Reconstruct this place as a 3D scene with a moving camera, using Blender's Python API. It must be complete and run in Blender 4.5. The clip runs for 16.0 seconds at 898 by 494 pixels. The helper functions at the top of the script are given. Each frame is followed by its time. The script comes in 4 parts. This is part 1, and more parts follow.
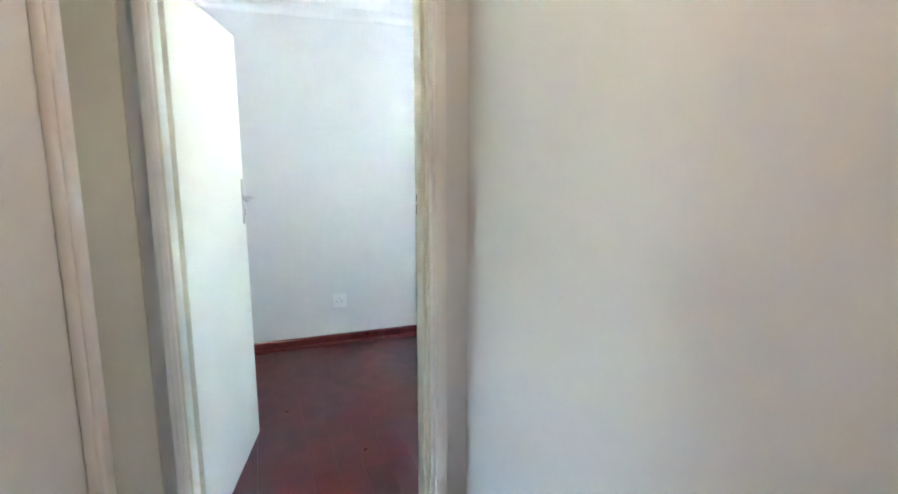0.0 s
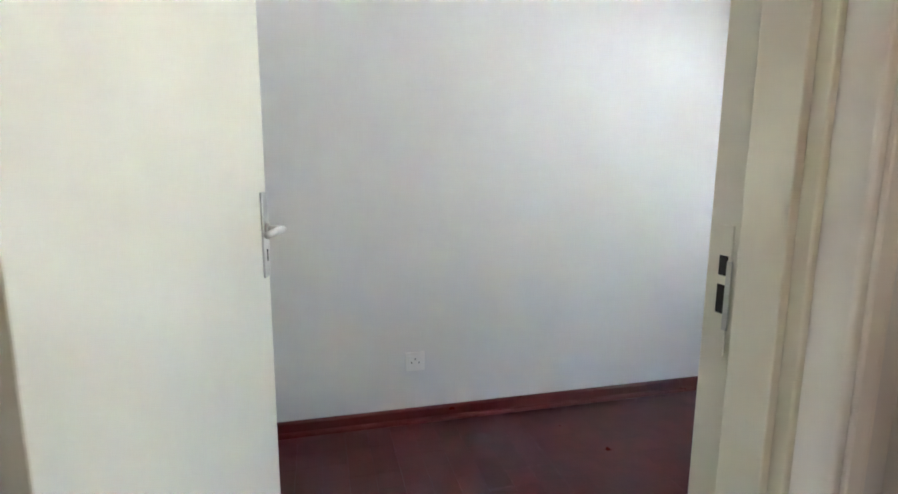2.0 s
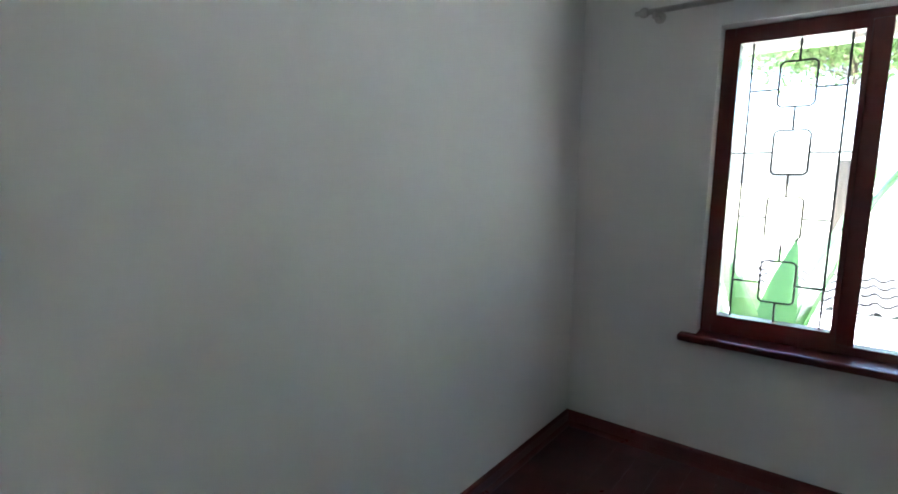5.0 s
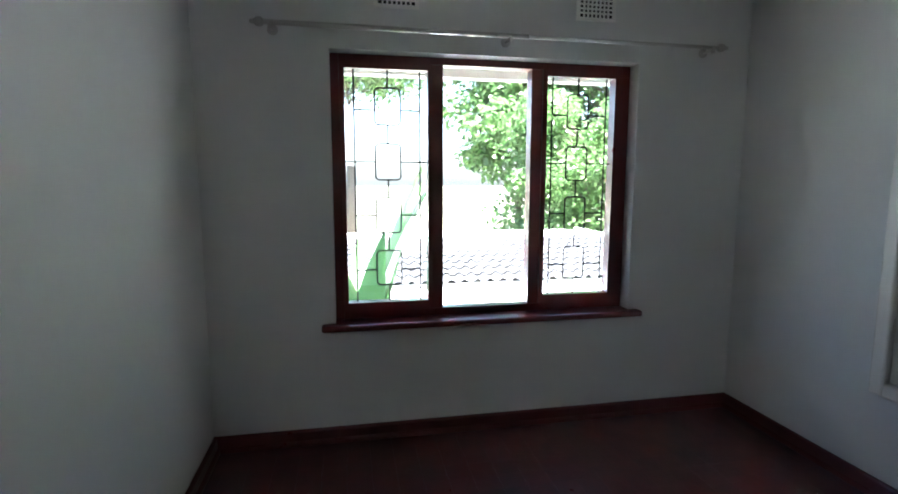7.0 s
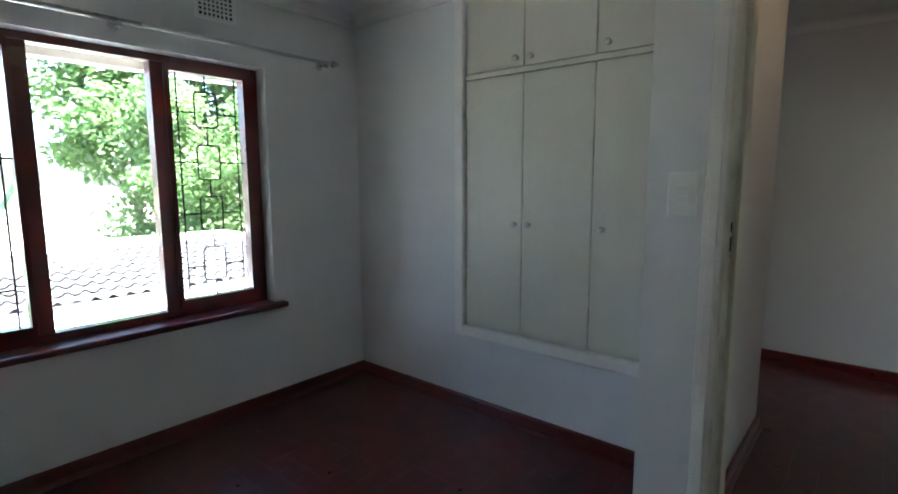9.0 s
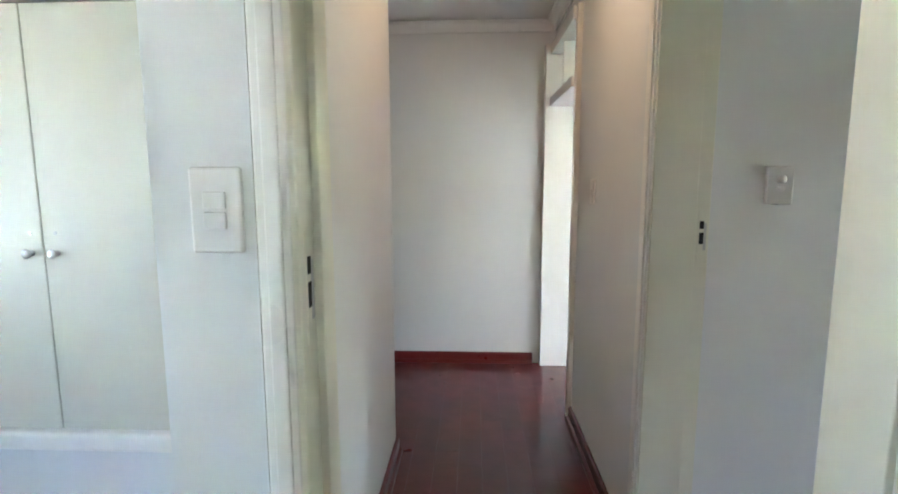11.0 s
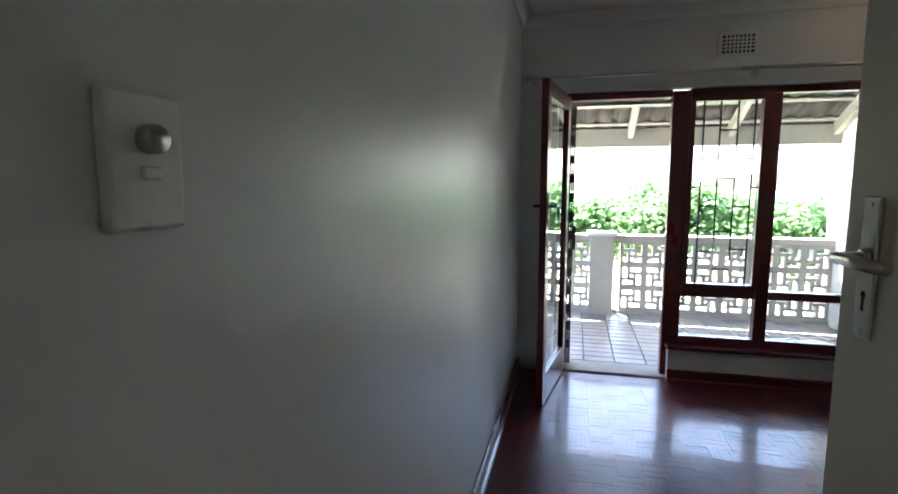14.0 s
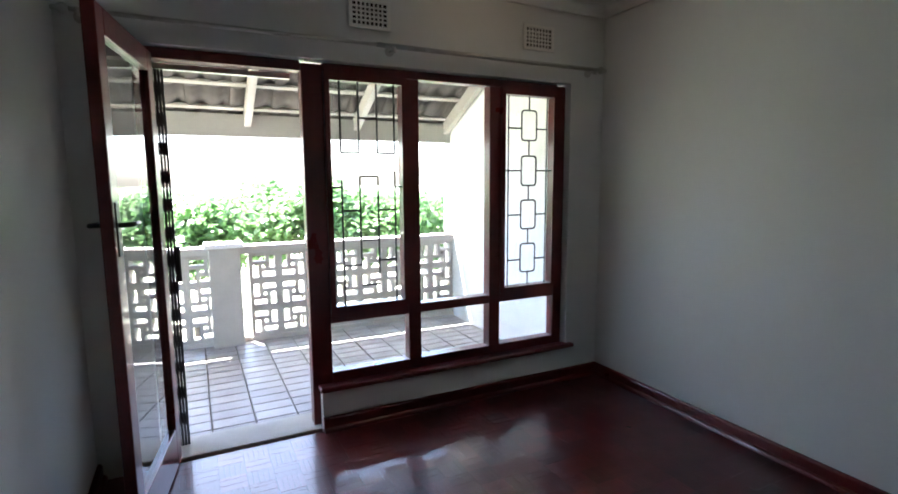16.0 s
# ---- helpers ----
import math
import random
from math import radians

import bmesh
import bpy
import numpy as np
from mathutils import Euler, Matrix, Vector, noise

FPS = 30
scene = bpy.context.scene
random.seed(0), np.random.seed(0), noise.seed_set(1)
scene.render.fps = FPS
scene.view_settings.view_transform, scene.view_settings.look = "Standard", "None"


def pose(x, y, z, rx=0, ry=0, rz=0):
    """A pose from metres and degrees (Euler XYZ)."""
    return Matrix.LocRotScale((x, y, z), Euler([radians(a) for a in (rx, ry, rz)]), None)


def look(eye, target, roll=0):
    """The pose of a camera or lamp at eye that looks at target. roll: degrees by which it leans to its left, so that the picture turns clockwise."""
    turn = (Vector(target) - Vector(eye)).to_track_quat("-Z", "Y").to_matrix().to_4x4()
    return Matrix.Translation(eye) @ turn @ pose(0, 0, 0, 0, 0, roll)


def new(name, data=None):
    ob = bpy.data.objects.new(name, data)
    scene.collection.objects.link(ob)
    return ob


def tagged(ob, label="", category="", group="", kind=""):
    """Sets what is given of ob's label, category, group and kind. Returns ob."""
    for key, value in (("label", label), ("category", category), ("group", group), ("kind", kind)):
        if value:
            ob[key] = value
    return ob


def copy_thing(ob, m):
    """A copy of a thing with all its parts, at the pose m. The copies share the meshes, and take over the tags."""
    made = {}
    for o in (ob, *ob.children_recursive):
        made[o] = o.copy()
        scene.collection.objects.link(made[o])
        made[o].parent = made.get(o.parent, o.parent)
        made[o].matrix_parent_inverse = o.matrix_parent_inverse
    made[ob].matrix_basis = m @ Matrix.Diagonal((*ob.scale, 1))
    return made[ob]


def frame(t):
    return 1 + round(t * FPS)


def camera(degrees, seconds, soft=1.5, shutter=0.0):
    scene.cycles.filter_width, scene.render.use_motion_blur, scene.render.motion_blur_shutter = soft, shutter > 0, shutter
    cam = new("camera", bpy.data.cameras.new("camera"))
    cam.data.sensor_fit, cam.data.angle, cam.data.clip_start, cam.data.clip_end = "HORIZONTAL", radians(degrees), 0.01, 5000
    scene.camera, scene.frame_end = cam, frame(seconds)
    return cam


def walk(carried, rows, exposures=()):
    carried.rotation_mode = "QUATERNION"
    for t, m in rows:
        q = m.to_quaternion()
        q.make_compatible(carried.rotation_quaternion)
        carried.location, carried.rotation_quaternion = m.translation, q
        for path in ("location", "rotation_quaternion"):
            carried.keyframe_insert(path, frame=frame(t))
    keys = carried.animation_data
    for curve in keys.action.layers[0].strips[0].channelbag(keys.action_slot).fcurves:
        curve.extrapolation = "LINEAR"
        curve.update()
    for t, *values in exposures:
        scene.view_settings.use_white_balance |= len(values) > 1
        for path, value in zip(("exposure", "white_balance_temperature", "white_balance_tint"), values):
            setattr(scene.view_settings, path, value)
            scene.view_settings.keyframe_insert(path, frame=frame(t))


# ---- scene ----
cam = camera(82.2, 16.0, soft=1.8)
PATH = [
    (0, (4.018, -3.166, 1.440), (2.166, -2.486, 1.112), -0.10),
    (0.5, (3.687, -3.156, 1.433), (1.781, -2.645, 1.112), -0.22),
    (1, (3.326, -3.098, 1.436), (1.413, -2.611, 1.119), -0.18),
    (1.5, (2.978, -3.087, 1.434), (1.064, -2.600, 1.118), 0.10),
    (2, (2.672, -3.106, 1.430), (0.759, -2.619, 1.112), 0.34),
    (2.5, (2.408, -3.073, 1.417), (0.518, -2.491, 1.120), 0.52),
    (3, (2.213, -2.950, 1.416), (0.365, -2.244, 1.126), 0.88),
    (5.5, (0.972, -2.637, 1.416), (0.108, -0.854, 1.142), 0.7),
    (6, (0.842, -2.706, 1.428), (0.407, -0.772, 1.166), 0.6),
    (6.5, (0.786, -2.742, 1.426), (0.775, -0.759, 1.165), 0.2),
    (7, (0.723, -2.761, 1.429), (1.105, -0.814, 1.172), 0.1),
    (7.5, (0.642, -2.822, 1.427), (1.356, -0.97, 1.176), 0.0),
    (8, (0.584, -2.864, 1.426), (1.576, -1.145, 1.175), -0.0),
    (8.5, (0.567, -2.885, 1.432), (1.839, -1.363, 1.178), -0.0),
    (9, (0.631, -2.9, 1.431), (2.148, -1.623, 1.168), -0.2),
    (9.5, (0.761, -2.885, 1.42), (2.475, -1.889, 1.156), -0.2),
    (9.7, (0.829, -2.886, 1.421), (2.602, -2.001, 1.154), -0.2),
    (12, (1.9, -2.817, 1.434), (3.78, -3.446, 1.166), -0.1),
    (12.5, (2.141, -2.884, 1.426), (3.846, -3.891, 1.151), -0.1),
    (13, (2.338, -3.057, 1.418), (3.786, -4.408, 1.141), -0.3),
    (13.5, (2.601, -3.246, 1.374), (3.588, -4.967, 1.129), 0.3),
    (14, (2.728, -3.432, 1.382), (3.197, -5.361, 1.139), -0.0),
    (14.5, (2.723, -3.682, 1.409), (2.781, -5.665, 1.153), -0.3),
    (15, (2.757, -3.946, 1.414), (2.49, -5.911, 1.151), -0.4),
    (15.5, (2.722, -4.202, 1.405), (2.147, -6.1, 1.143), -0.3),
    (16, (2.645, -4.45, 1.402), (1.761, -6.226, 1.141), -0.3),
]
EXPOSURES = [(0.0, 6.95, 5350, 11), (0.8, 6.85, 5650, 14), (1.5, 6.5, 5800, 15), (2.2, 6.25, 5900, 17), (3.2, 6.05, 6050, 17), (5.5, 4.45, 5700, 11), (6.5, 4.1, 5700, 11), (7.5, 4.3, 5700, 11), (8.5, 4.3, 5700, 10), (9.7, 4.85, 5700, 10),
             (11.8, 7.0, 5650, 10), (12.5, 6.7, 5650, 12), (13.2, 5.85, 5650, 12), (14.0, 4.55, 5750, 10), (16.0, 4.55, 5750, 12)]
walk(cam, [(t, look(eye, target, roll)) for t, eye, target, roll in PATH], EXPOSURES)

# ---------------------------------------------------------------- daylight
world = bpy.data.worlds.new("sky")
scene.world = world
world.use_nodes = True
SUN_UP, SUN_ROUND = radians(66), radians(158)
wn = world.node_tree.nodes
sky = wn.new("ShaderNodeTexSky")
sky.sky_type, sky.sun_disc, sky.sun_elevation, sky.sun_rotation = "NISHITA", False, SUN_UP, SUN_ROUND
sky.dust_density = 3.0
wn["Background"].inputs["Strength"].default_value = 0.09
world.node_tree.links.new(sky.outputs["Color"], wn["Background"].inputs["Color"])
sun_data = bpy.data.lights.new("sun", "SUN")
sun_data.energy, sun_data.angle, sun_data.color = 5.0, radians(0.5), (1.0, 0.96, 0.9)
sun = new("sun", sun_data)
sun_way = Vector((math.sin(SUN_ROUND) * math.cos(SUN_UP), math.cos(SUN_ROUND) * math.cos(SUN_UP), math.sin(SUN_UP)))
sun.matrix_world = look(sun_way * 30, (0, 0, 0))


def bulb(name, place, watts, colour, radius):
    data = bpy.data.lights.new(name, "POINT")
    data.energy, data.color, data.shadow_soft_size = watts, colour, radius
    ob = new(name, data)
    ob.location = place
    return ob


bulb("hall_bulb", (3.45, -2.95, 2.30), 0.055, (1.0, 0.62, 0.36), 0.06)
bulb("bedroom_bulb", (1.04, -6.66, 2.30), 0.004, (1.0, 0.72, 0.45), 0.06)

# ---------------------------------------------------------------- materials


def shader(name, colour, rough=0.5, metal=0.0, second=None, scale=6.0, amount=0.5, bump=0.0, bump_scale=60.0, vary=0.0, island=False, stretch=(1, 1, 1), coat=0.0, spec=0.5):
    """A surface of two tones mixed at a coarse and a fine scale, with relief and a tone of its own for every piece."""
    m = bpy.data.materials.new(name)
    m.use_nodes = True
    nt = m.node_tree
    b = nt.nodes["Principled BSDF"]
    b.inputs["Roughness"].default_value, b.inputs["Metallic"].default_value = rough, metal
    b.inputs["Coat Weight"].default_value = coat
    b.inputs["Specular IOR Level"].default_value = spec
    tc = nt.nodes.new("ShaderNodeTexCoord")
    mp = nt.nodes.new("ShaderNodeMapping")
    mp.inputs["Scale"].default_value = stretch
    geo = nt.nodes.new("ShaderNodeNewGeometry")
    nt.links.new((tc.outputs["Object"] if stretch != (1, 1, 1) else geo.outputs["Position"]), mp.inputs["Vector"])
    second = second or tuple(c * 0.82 for c in colour)
    n1 = nt.nodes.new("ShaderNodeTexNoise")
    n1.inputs["Scale"].default_value, n1.inputs["Detail"].default_value = scale, 6
    n2 = nt.nodes.new("ShaderNodeTexNoise")
    n2.inputs["Scale"].default_value, n2.inputs["Detail"].default_value = scale * 9, 4
    for n in (n1, n2):
        nt.links.new(mp.outputs["Vector"], n.inputs["Vector"])
    add = nt.nodes.new("ShaderNodeMath")
    add.operation = "MULTIPLY_ADD"
    nt.links.new(n2.outputs["Fac"], add.inputs[0])
    add.inputs[1].default_value = 0.4
    nt.links.new(n1.outputs["Fac"], add.inputs[2])
    ramp = nt.nodes.new("ShaderNodeMapRange")
    ramp.inputs["From Min"].default_value, ramp.inputs["From Max"].default_value = 0.45, 0.95
    ramp.inputs["To Max"].default_value = amount
    nt.links.new(add.outputs[0], ramp.inputs["Value"])
    mix = nt.nodes.new("ShaderNodeMix")
    mix.data_type = "RGBA"
    mix.inputs["A"].default_value, mix.inputs["B"].default_value = (*colour, 1), (*second, 1)
    nt.links.new(ramp.outputs["Result"], mix.inputs["Factor"])
    out = mix.outputs["Result"]
    if vary:
        info = nt.nodes.new("ShaderNodeObjectInfo")
        source = geo.outputs["Random Per Island"] if island else info.outputs["Random"]
        mr = nt.nodes.new("ShaderNodeMapRange")
        mr.inputs["To Min"].default_value, mr.inputs["To Max"].default_value = 1 - vary, 1 + vary
        nt.links.new(source, mr.inputs["Value"])
        hsv = nt.nodes.new("ShaderNodeHueSaturation")
        nt.links.new(mr.outputs["Result"], hsv.inputs["Value"])
        nt.links.new(out, hsv.inputs["Color"])
        out = hsv.outputs["Color"]
    nt.links.new(out, b.inputs["Base Color"])
    rr = nt.nodes.new("ShaderNodeMapRange")
    rr.inputs["To Min"].default_value, rr.inputs["To Max"].default_value = max(rough - 0.08, 0.02), min(rough + 0.1, 1)
    nt.links.new(n1.outputs["Fac"], rr.inputs["Value"])
    nt.links.new(rr.outputs["Result"], b.inputs["Roughness"])
    if bump:
        n3 = nt.nodes.new("ShaderNodeTexNoise")
        n3.inputs["Scale"].default_value, n3.inputs["Detail"].default_value = bump_scale, 5
        nt.links.new(mp.outputs["Vector"], n3.inputs["Vector"])
        bp = nt.nodes.new("ShaderNodeBump")
        bp.inputs["Strength"].default_value, bp.inputs["Distance"].default_value = bump, 0.004
        nt.links.new(n3.outputs["Fac"], bp.inputs["Height"])
        nt.links.new(bp.outputs["Normal"], b.inputs["Normal"])
    return m


def glass_shader():
    m = bpy.data.materials.new("window_glass")
    m.use_nodes = True
    b = m.node_tree.nodes["Principled BSDF"]
    b.inputs["Base Color"].default_value = (0.97, 0.99, 0.98, 1)
    b.inputs["Roughness"].default_value, b.inputs["IOR"].default_value, b.inputs["Transmission Weight"].default_value = 0.0, 1.45, 1.0
    return m


def glow_shader(name, colour, strength):
    m = bpy.data.materials.new(name)
    m.use_nodes = True
    b = m.node_tree.nodes["Principled BSDF"]
    b.inputs["Base Color"].default_value = (0.85, 0.83, 0.78, 1)
    b.inputs["Emission Color"].default_value, b.inputs["Emission Strength"].default_value = (*colour, 1), strength
    return m


WALL = shader("wall_paint", (0.72, 0.72, 0.70), 0.68, second=(0.66, 0.66, 0.64), scale=1.3, amount=0.5, bump=0.12, bump_scale=90)
SILK = shader("silk_wall_paint", (0.72, 0.72, 0.70), 0.38, second=(0.66, 0.66, 0.64), scale=1.3, amount=0.5, bump=0.12, bump_scale=90)
CEIL = shader("ceiling_paint", (0.78, 0.78, 0.76), 0.7, second=(0.7, 0.7, 0.68), scale=2, bump=0.1)
CREAM = shader("cream_enamel", (0.72, 0.70, 0.58), 0.32, second=(0.66, 0.63, 0.51), scale=2.5, amount=0.5, bump=0.06, bump_scale=40)
TRIM = shader("white_enamel_trim", (0.80, 0.78, 0.73), 0.3, second=(0.66, 0.62, 0.54), scale=4, amount=0.4, bump=0.05)
CUP = shader("cupboard_enamel", (0.58, 0.56, 0.46), 0.38, second=(0.52, 0.49, 0.40), scale=2, amount=0.5, bump=0.06, bump_scale=30)
WOOD = shader("stained_mahogany", (0.17, 0.016, 0.014), 0.3, second=(0.07, 0.009, 0.008), scale=5, amount=0.9, bump=0.15, bump_scale=60, coat=0.3)
BASE = shader("stained_skirting_wood", (0.115, 0.015, 0.012), 0.3, second=(0.085, 0.011, 0.009), scale=14, amount=0.5, bump=0.1, coat=0.3)
# lighter than the field below: sheen by the balcony door put into the colour
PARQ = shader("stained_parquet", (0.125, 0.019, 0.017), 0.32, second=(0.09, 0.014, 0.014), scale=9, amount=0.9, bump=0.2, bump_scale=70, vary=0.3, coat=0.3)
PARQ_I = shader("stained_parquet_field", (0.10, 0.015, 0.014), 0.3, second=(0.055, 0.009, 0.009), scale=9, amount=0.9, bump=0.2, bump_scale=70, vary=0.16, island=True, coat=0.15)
GROUT = shader("dark_bed", (0.03, 0.01, 0.008), 0.7, scale=12)
STEEL = shader("brushed_steel", (0.55, 0.54, 0.51), 0.32, 1.0, second=(0.42, 0.41, 0.39), scale=20, amount=0.5)
DARKMETAL = shader("black_painted_steel", (0.012, 0.012, 0.013), 0.4, scale=20)
BARS = shader("burglar_bar_paint", (0.02, 0.018, 0.016), 0.5, second=(0.01, 0.009, 0.008), scale=20)
PLASTIC = shader("white_plastic", (0.8, 0.79, 0.75), 0.3, second=(0.72, 0.7, 0.66), scale=15, amount=0.3)
# near-black for flat pieces that stand in for the shade inside holes
HOLE = shader("hole_shade", (0.01, 0.01, 0.01), 0.8)
PLASTER = shader("exterior_white_plaster", (0.82, 0.81, 0.78), 0.75, second=(0.62, 0.6, 0.56), scale=2.2, amount=0.5, bump=0.3, bump_scale=120)
CONC = shader("painted_concrete", (0.46, 0.43, 0.38), 0.75, second=(0.34, 0.31, 0.27), scale=7, amount=0.5, bump=0.3, bump_scale=120)
BEAM = shader("painted_beam", (0.46, 0.43, 0.38), 0.6, second=(0.36, 0.33, 0.29), scale=5, amount=0.5, bump=0.15)
QUARRY = shader("clay_paver", (0.33, 0.31, 0.30), 0.30, second=(0.25, 0.225, 0.21), scale=9, amount=0.8, bump=0.25, bump_scale=90, vary=0.15)
MORTAR = shader("mortar_bed", (0.16, 0.14, 0.12), 0.9, scale=14, bump=0.3)
RTILE = shader("concrete_roof_tile", (0.09, 0.088, 0.088), 0.85, second=(0.06, 0.058, 0.056), scale=5, amount=0.7, bump=0.3, bump_scale=100, vary=0.12)
UTILE = shader("roof_tile_underside", (0.11, 0.095, 0.085), 0.85, second=(0.06, 0.05, 0.045), scale=6, amount=0.7, bump=0.3, vary=0.12)
LEAF = shader("leaf", (0.12, 0.175, 0.065), 0.35, second=(0.08, 0.12, 0.04), scale=3, vary=0.4, island=True)
LEAF2 = shader("broad_leaf", (0.085, 0.14, 0.05), 0.35, second=(0.055, 0.09, 0.03), scale=4, vary=0.2, island=True)
BARK = shader("bark", (0.13, 0.10, 0.075), 0.9, second=(0.07, 0.055, 0.04), scale=9, bump=0.6, bump_scale=40)
SHEET = shader("pale_painted_sheet", (0.80, 0.81, 0.82), 0.45, 0.0, second=(0.70, 0.71, 0.73), scale=5, amount=0.5, bump=0.05, bump_scale=8)
GRASS = shader("dry_lawn_ground", (0.17, 0.18, 0.11), 0.95, second=(0.22, 0.20, 0.14), scale=0.8, amount=0.9, bump=0.5, bump_scale=20)


def let_light_through(m, share, tint):
    """Mixes a thin leaf's transmitted light into a surface."""
    nt = m.node_tree
    out, b = nt.nodes["Material Output"], nt.nodes["Principled BSDF"]
    tr, mix = nt.nodes.new("ShaderNodeBsdfTranslucent"), nt.nodes.new("ShaderNodeMixShader")
    tr.inputs["Color"].default_value = (*tint, 1)
    mix.inputs["Fac"].default_value = share
    nt.links.new(b.outputs["BSDF"], mix.inputs[1])
    nt.links.new(tr.outputs["BSDF"], mix.inputs[2])
    nt.links.new(mix.outputs["Shader"], out.inputs["Surface"])


let_light_through(LEAF, 0.45, (0.16, 0.30, 0.10))
let_light_through(LEAF2, 0.45, (0.14, 0.30, 0.10))
GLASS = glass_shader()
GLOW = glow_shader("lit_opal_glass", (1.0, 0.72, 0.42), 0.07)

# ---------------------------------------------------------------- building helpers


def box(bm, x0, x1, y0, y1, z0, z1, m=None):
    vs = [Vector((x, y, z)) for z in (z0, z1) for y in (y0, y1) for x in (x0, x1)]
    if m is not None:
        vs = [m @ v for v in vs]
    v = [bm.verts.new(p) for p in vs]
    for f in ((0, 2, 3, 1), (4, 5, 7, 6), (0, 1, 5, 4), (2, 6, 7, 3), (0, 4, 6, 2), (1, 3, 7, 5)):
        bm.faces.new([v[i] for i in f])
    return bm


def boxes(*rows):
    bm = bmesh.new()
    for r in rows:
        box(bm, *r)
    return bm


def soft_box(x0, x1, y0, y1, z0, z1, r=0.004, seg=2):
    bm = boxes((x0, x1, y0, y1, z0, z1))
    bmesh.ops.bevel(bm, geom=bm.edges[:], offset=r, segments=seg, affect="EDGES", profile=0.5)
    return bm


def tube(bm, a, b, r, n=10, r2=None):
    a, b = Vector(a), Vector(b)
    q = (b - a).to_track_quat("Z", "Y").to_matrix()
    r2 = r if r2 is None else r2
    ring = [[bm.verts.new(p + q @ Vector((rad * math.cos(6.2832 * k / n), rad * math.sin(6.2832 * k / n), 0))) for k in range(n)] for p, rad in ((a, r), (b, r2))]
    for k in range(n):
        bm.faces.new((ring[0][k], ring[0][(k + 1) % n], ring[1][(k + 1) % n], ring[1][k]))
    bm.faces.new(ring[0][::-1])
    bm.faces.new(ring[1])
    return bm


def lathe(bm, profile, centre=(0, 0, 0), n=24, m=None):
    """Turns (radius, height) pairs round the z axis."""
    rings = []
    for r, h in profile:
        ring = []
        for k in range(n):
            p = Vector((r * math.cos(6.2832 * k / n), r * math.sin(6.2832 * k / n), h))
            ring.append(bm.verts.new((m @ p if m is not None else p) + Vector(centre)))
        rings.append(ring)
    for a, b in zip(rings, rings[1:]):
        for k in range(n):
            bm.faces.new((a[k], a[(k + 1) % n], b[(k + 1) % n], b[k]))
    bm.faces.new(rings[0][::-1])
    bm.faces.new(rings[-1])
    return bm


def mesh_of(name, bm, material, smooth=False):
    bmesh.ops.recalc_face_normals(bm, faces=bm.faces[:])
    me = bpy.data.meshes.new(name)
    bm.to_mesh(me)
    bm.free()
    me.materials.append(material)
    if smooth:
        for p in me.polygons:
            p.use_smooth = True
    return me


def part(name, bm, material, parent, label="", smooth=False):
    ob = new(name, mesh_of(name, bm, material, smooth))
    ob.parent = parent
    return tagged(ob, label)


def thing(name, label, category, place=(0, 0, 0), group="", turn=0.0):
    ob = new(name)
    ob.matrix_world = pose(*place, 0, 0, turn)
    return tagged(ob, label, category, group)


def setting(name, bm, material, label, category="", smooth=False):
    return tagged(new(name, mesh_of(name, bm, material, smooth)), label, category or name.split("_")[0], kind="structure")


# ---------------------------------------------------------------- the plan
AX, BX, BE = 3.068, 0.09, 3.12          # cupboard wall, far and near side walls of the balcony room
DX, DX2 = 2.10, 2.24                     # the wall with the first room's door
HS, HS2 = -3.43, -3.615                   # wall between hall and balcony room
HN = -2.44                               # the passage's other side
HE, HC = 5.27, 3.92                      # hall end wall, passage corner
BY, BY2 = -7.215, -7.45                  # balcony wall
CZ, CB = 2.53, 2.46                      # ceiling and cornice
AS = -3.56                               # south wall of the first room
WX0, WX1, WZ0, WZ1 = 0.646, 2.362, 0.62, 2.088
HEAD = 2.05

# walls
setting("wall_west", boxes((-0.25, 0, AS - 0.2, 0.25, -0.2, CZ)), WALL, "smooth off-white painted wall with a socket")
setting("wall_window", boxes((0, WX0, 0, 0.25, -0.2, CZ), (WX1, AX + 0.65, 0, 0.25, -0.2, CZ), (WX0, WX1, 0, 0.25, -0.2, WZ0), (WX0, WX1, 0, 0.25, WZ1, CZ)), WALL, "off-white painted wall round a three-light window")
CY0, CY1, CUZ0, CUZ1 = -2.36, -0.96, 0.52, 2.44
setting("wall_cupboard", boxes((AX, AX + 0.12, CY1, 0, -0.2, CZ), (AX, AX + 0.12, HN + 0.05, CY0, -0.2, CZ), (AX, AX + 0.12, CY0, CY1, -0.2, CUZ0), (AX, AX + 0.12, CY0, CY1, CUZ1, CZ), (AX + 0.45, HC, HN + 0.05, 0, -0.2, CZ)), WALL, "off-white painted wall round the built-in cupboard")
setting("wall_passage", boxes((DX2, HC, HN, HN + 0.05, -0.2, CZ)), WALL, "off-white painted passage wall")
setting("wall_bedroom_door", boxes((DX, DX2, -2.575, HN + 0.05, -0.2, CZ), (DX, DX2, -3.455, -2.575, HEAD + 0.05, CZ), (DX, 2.19, AS, -3.455, -0.2, CZ)), WALL, "off-white painted wall beside the first doorway")
setting("wall_south", boxes((0, 2.19, AS - 0.1, AS, -0.2, CZ)), WALL, "plain off-white painted wall")
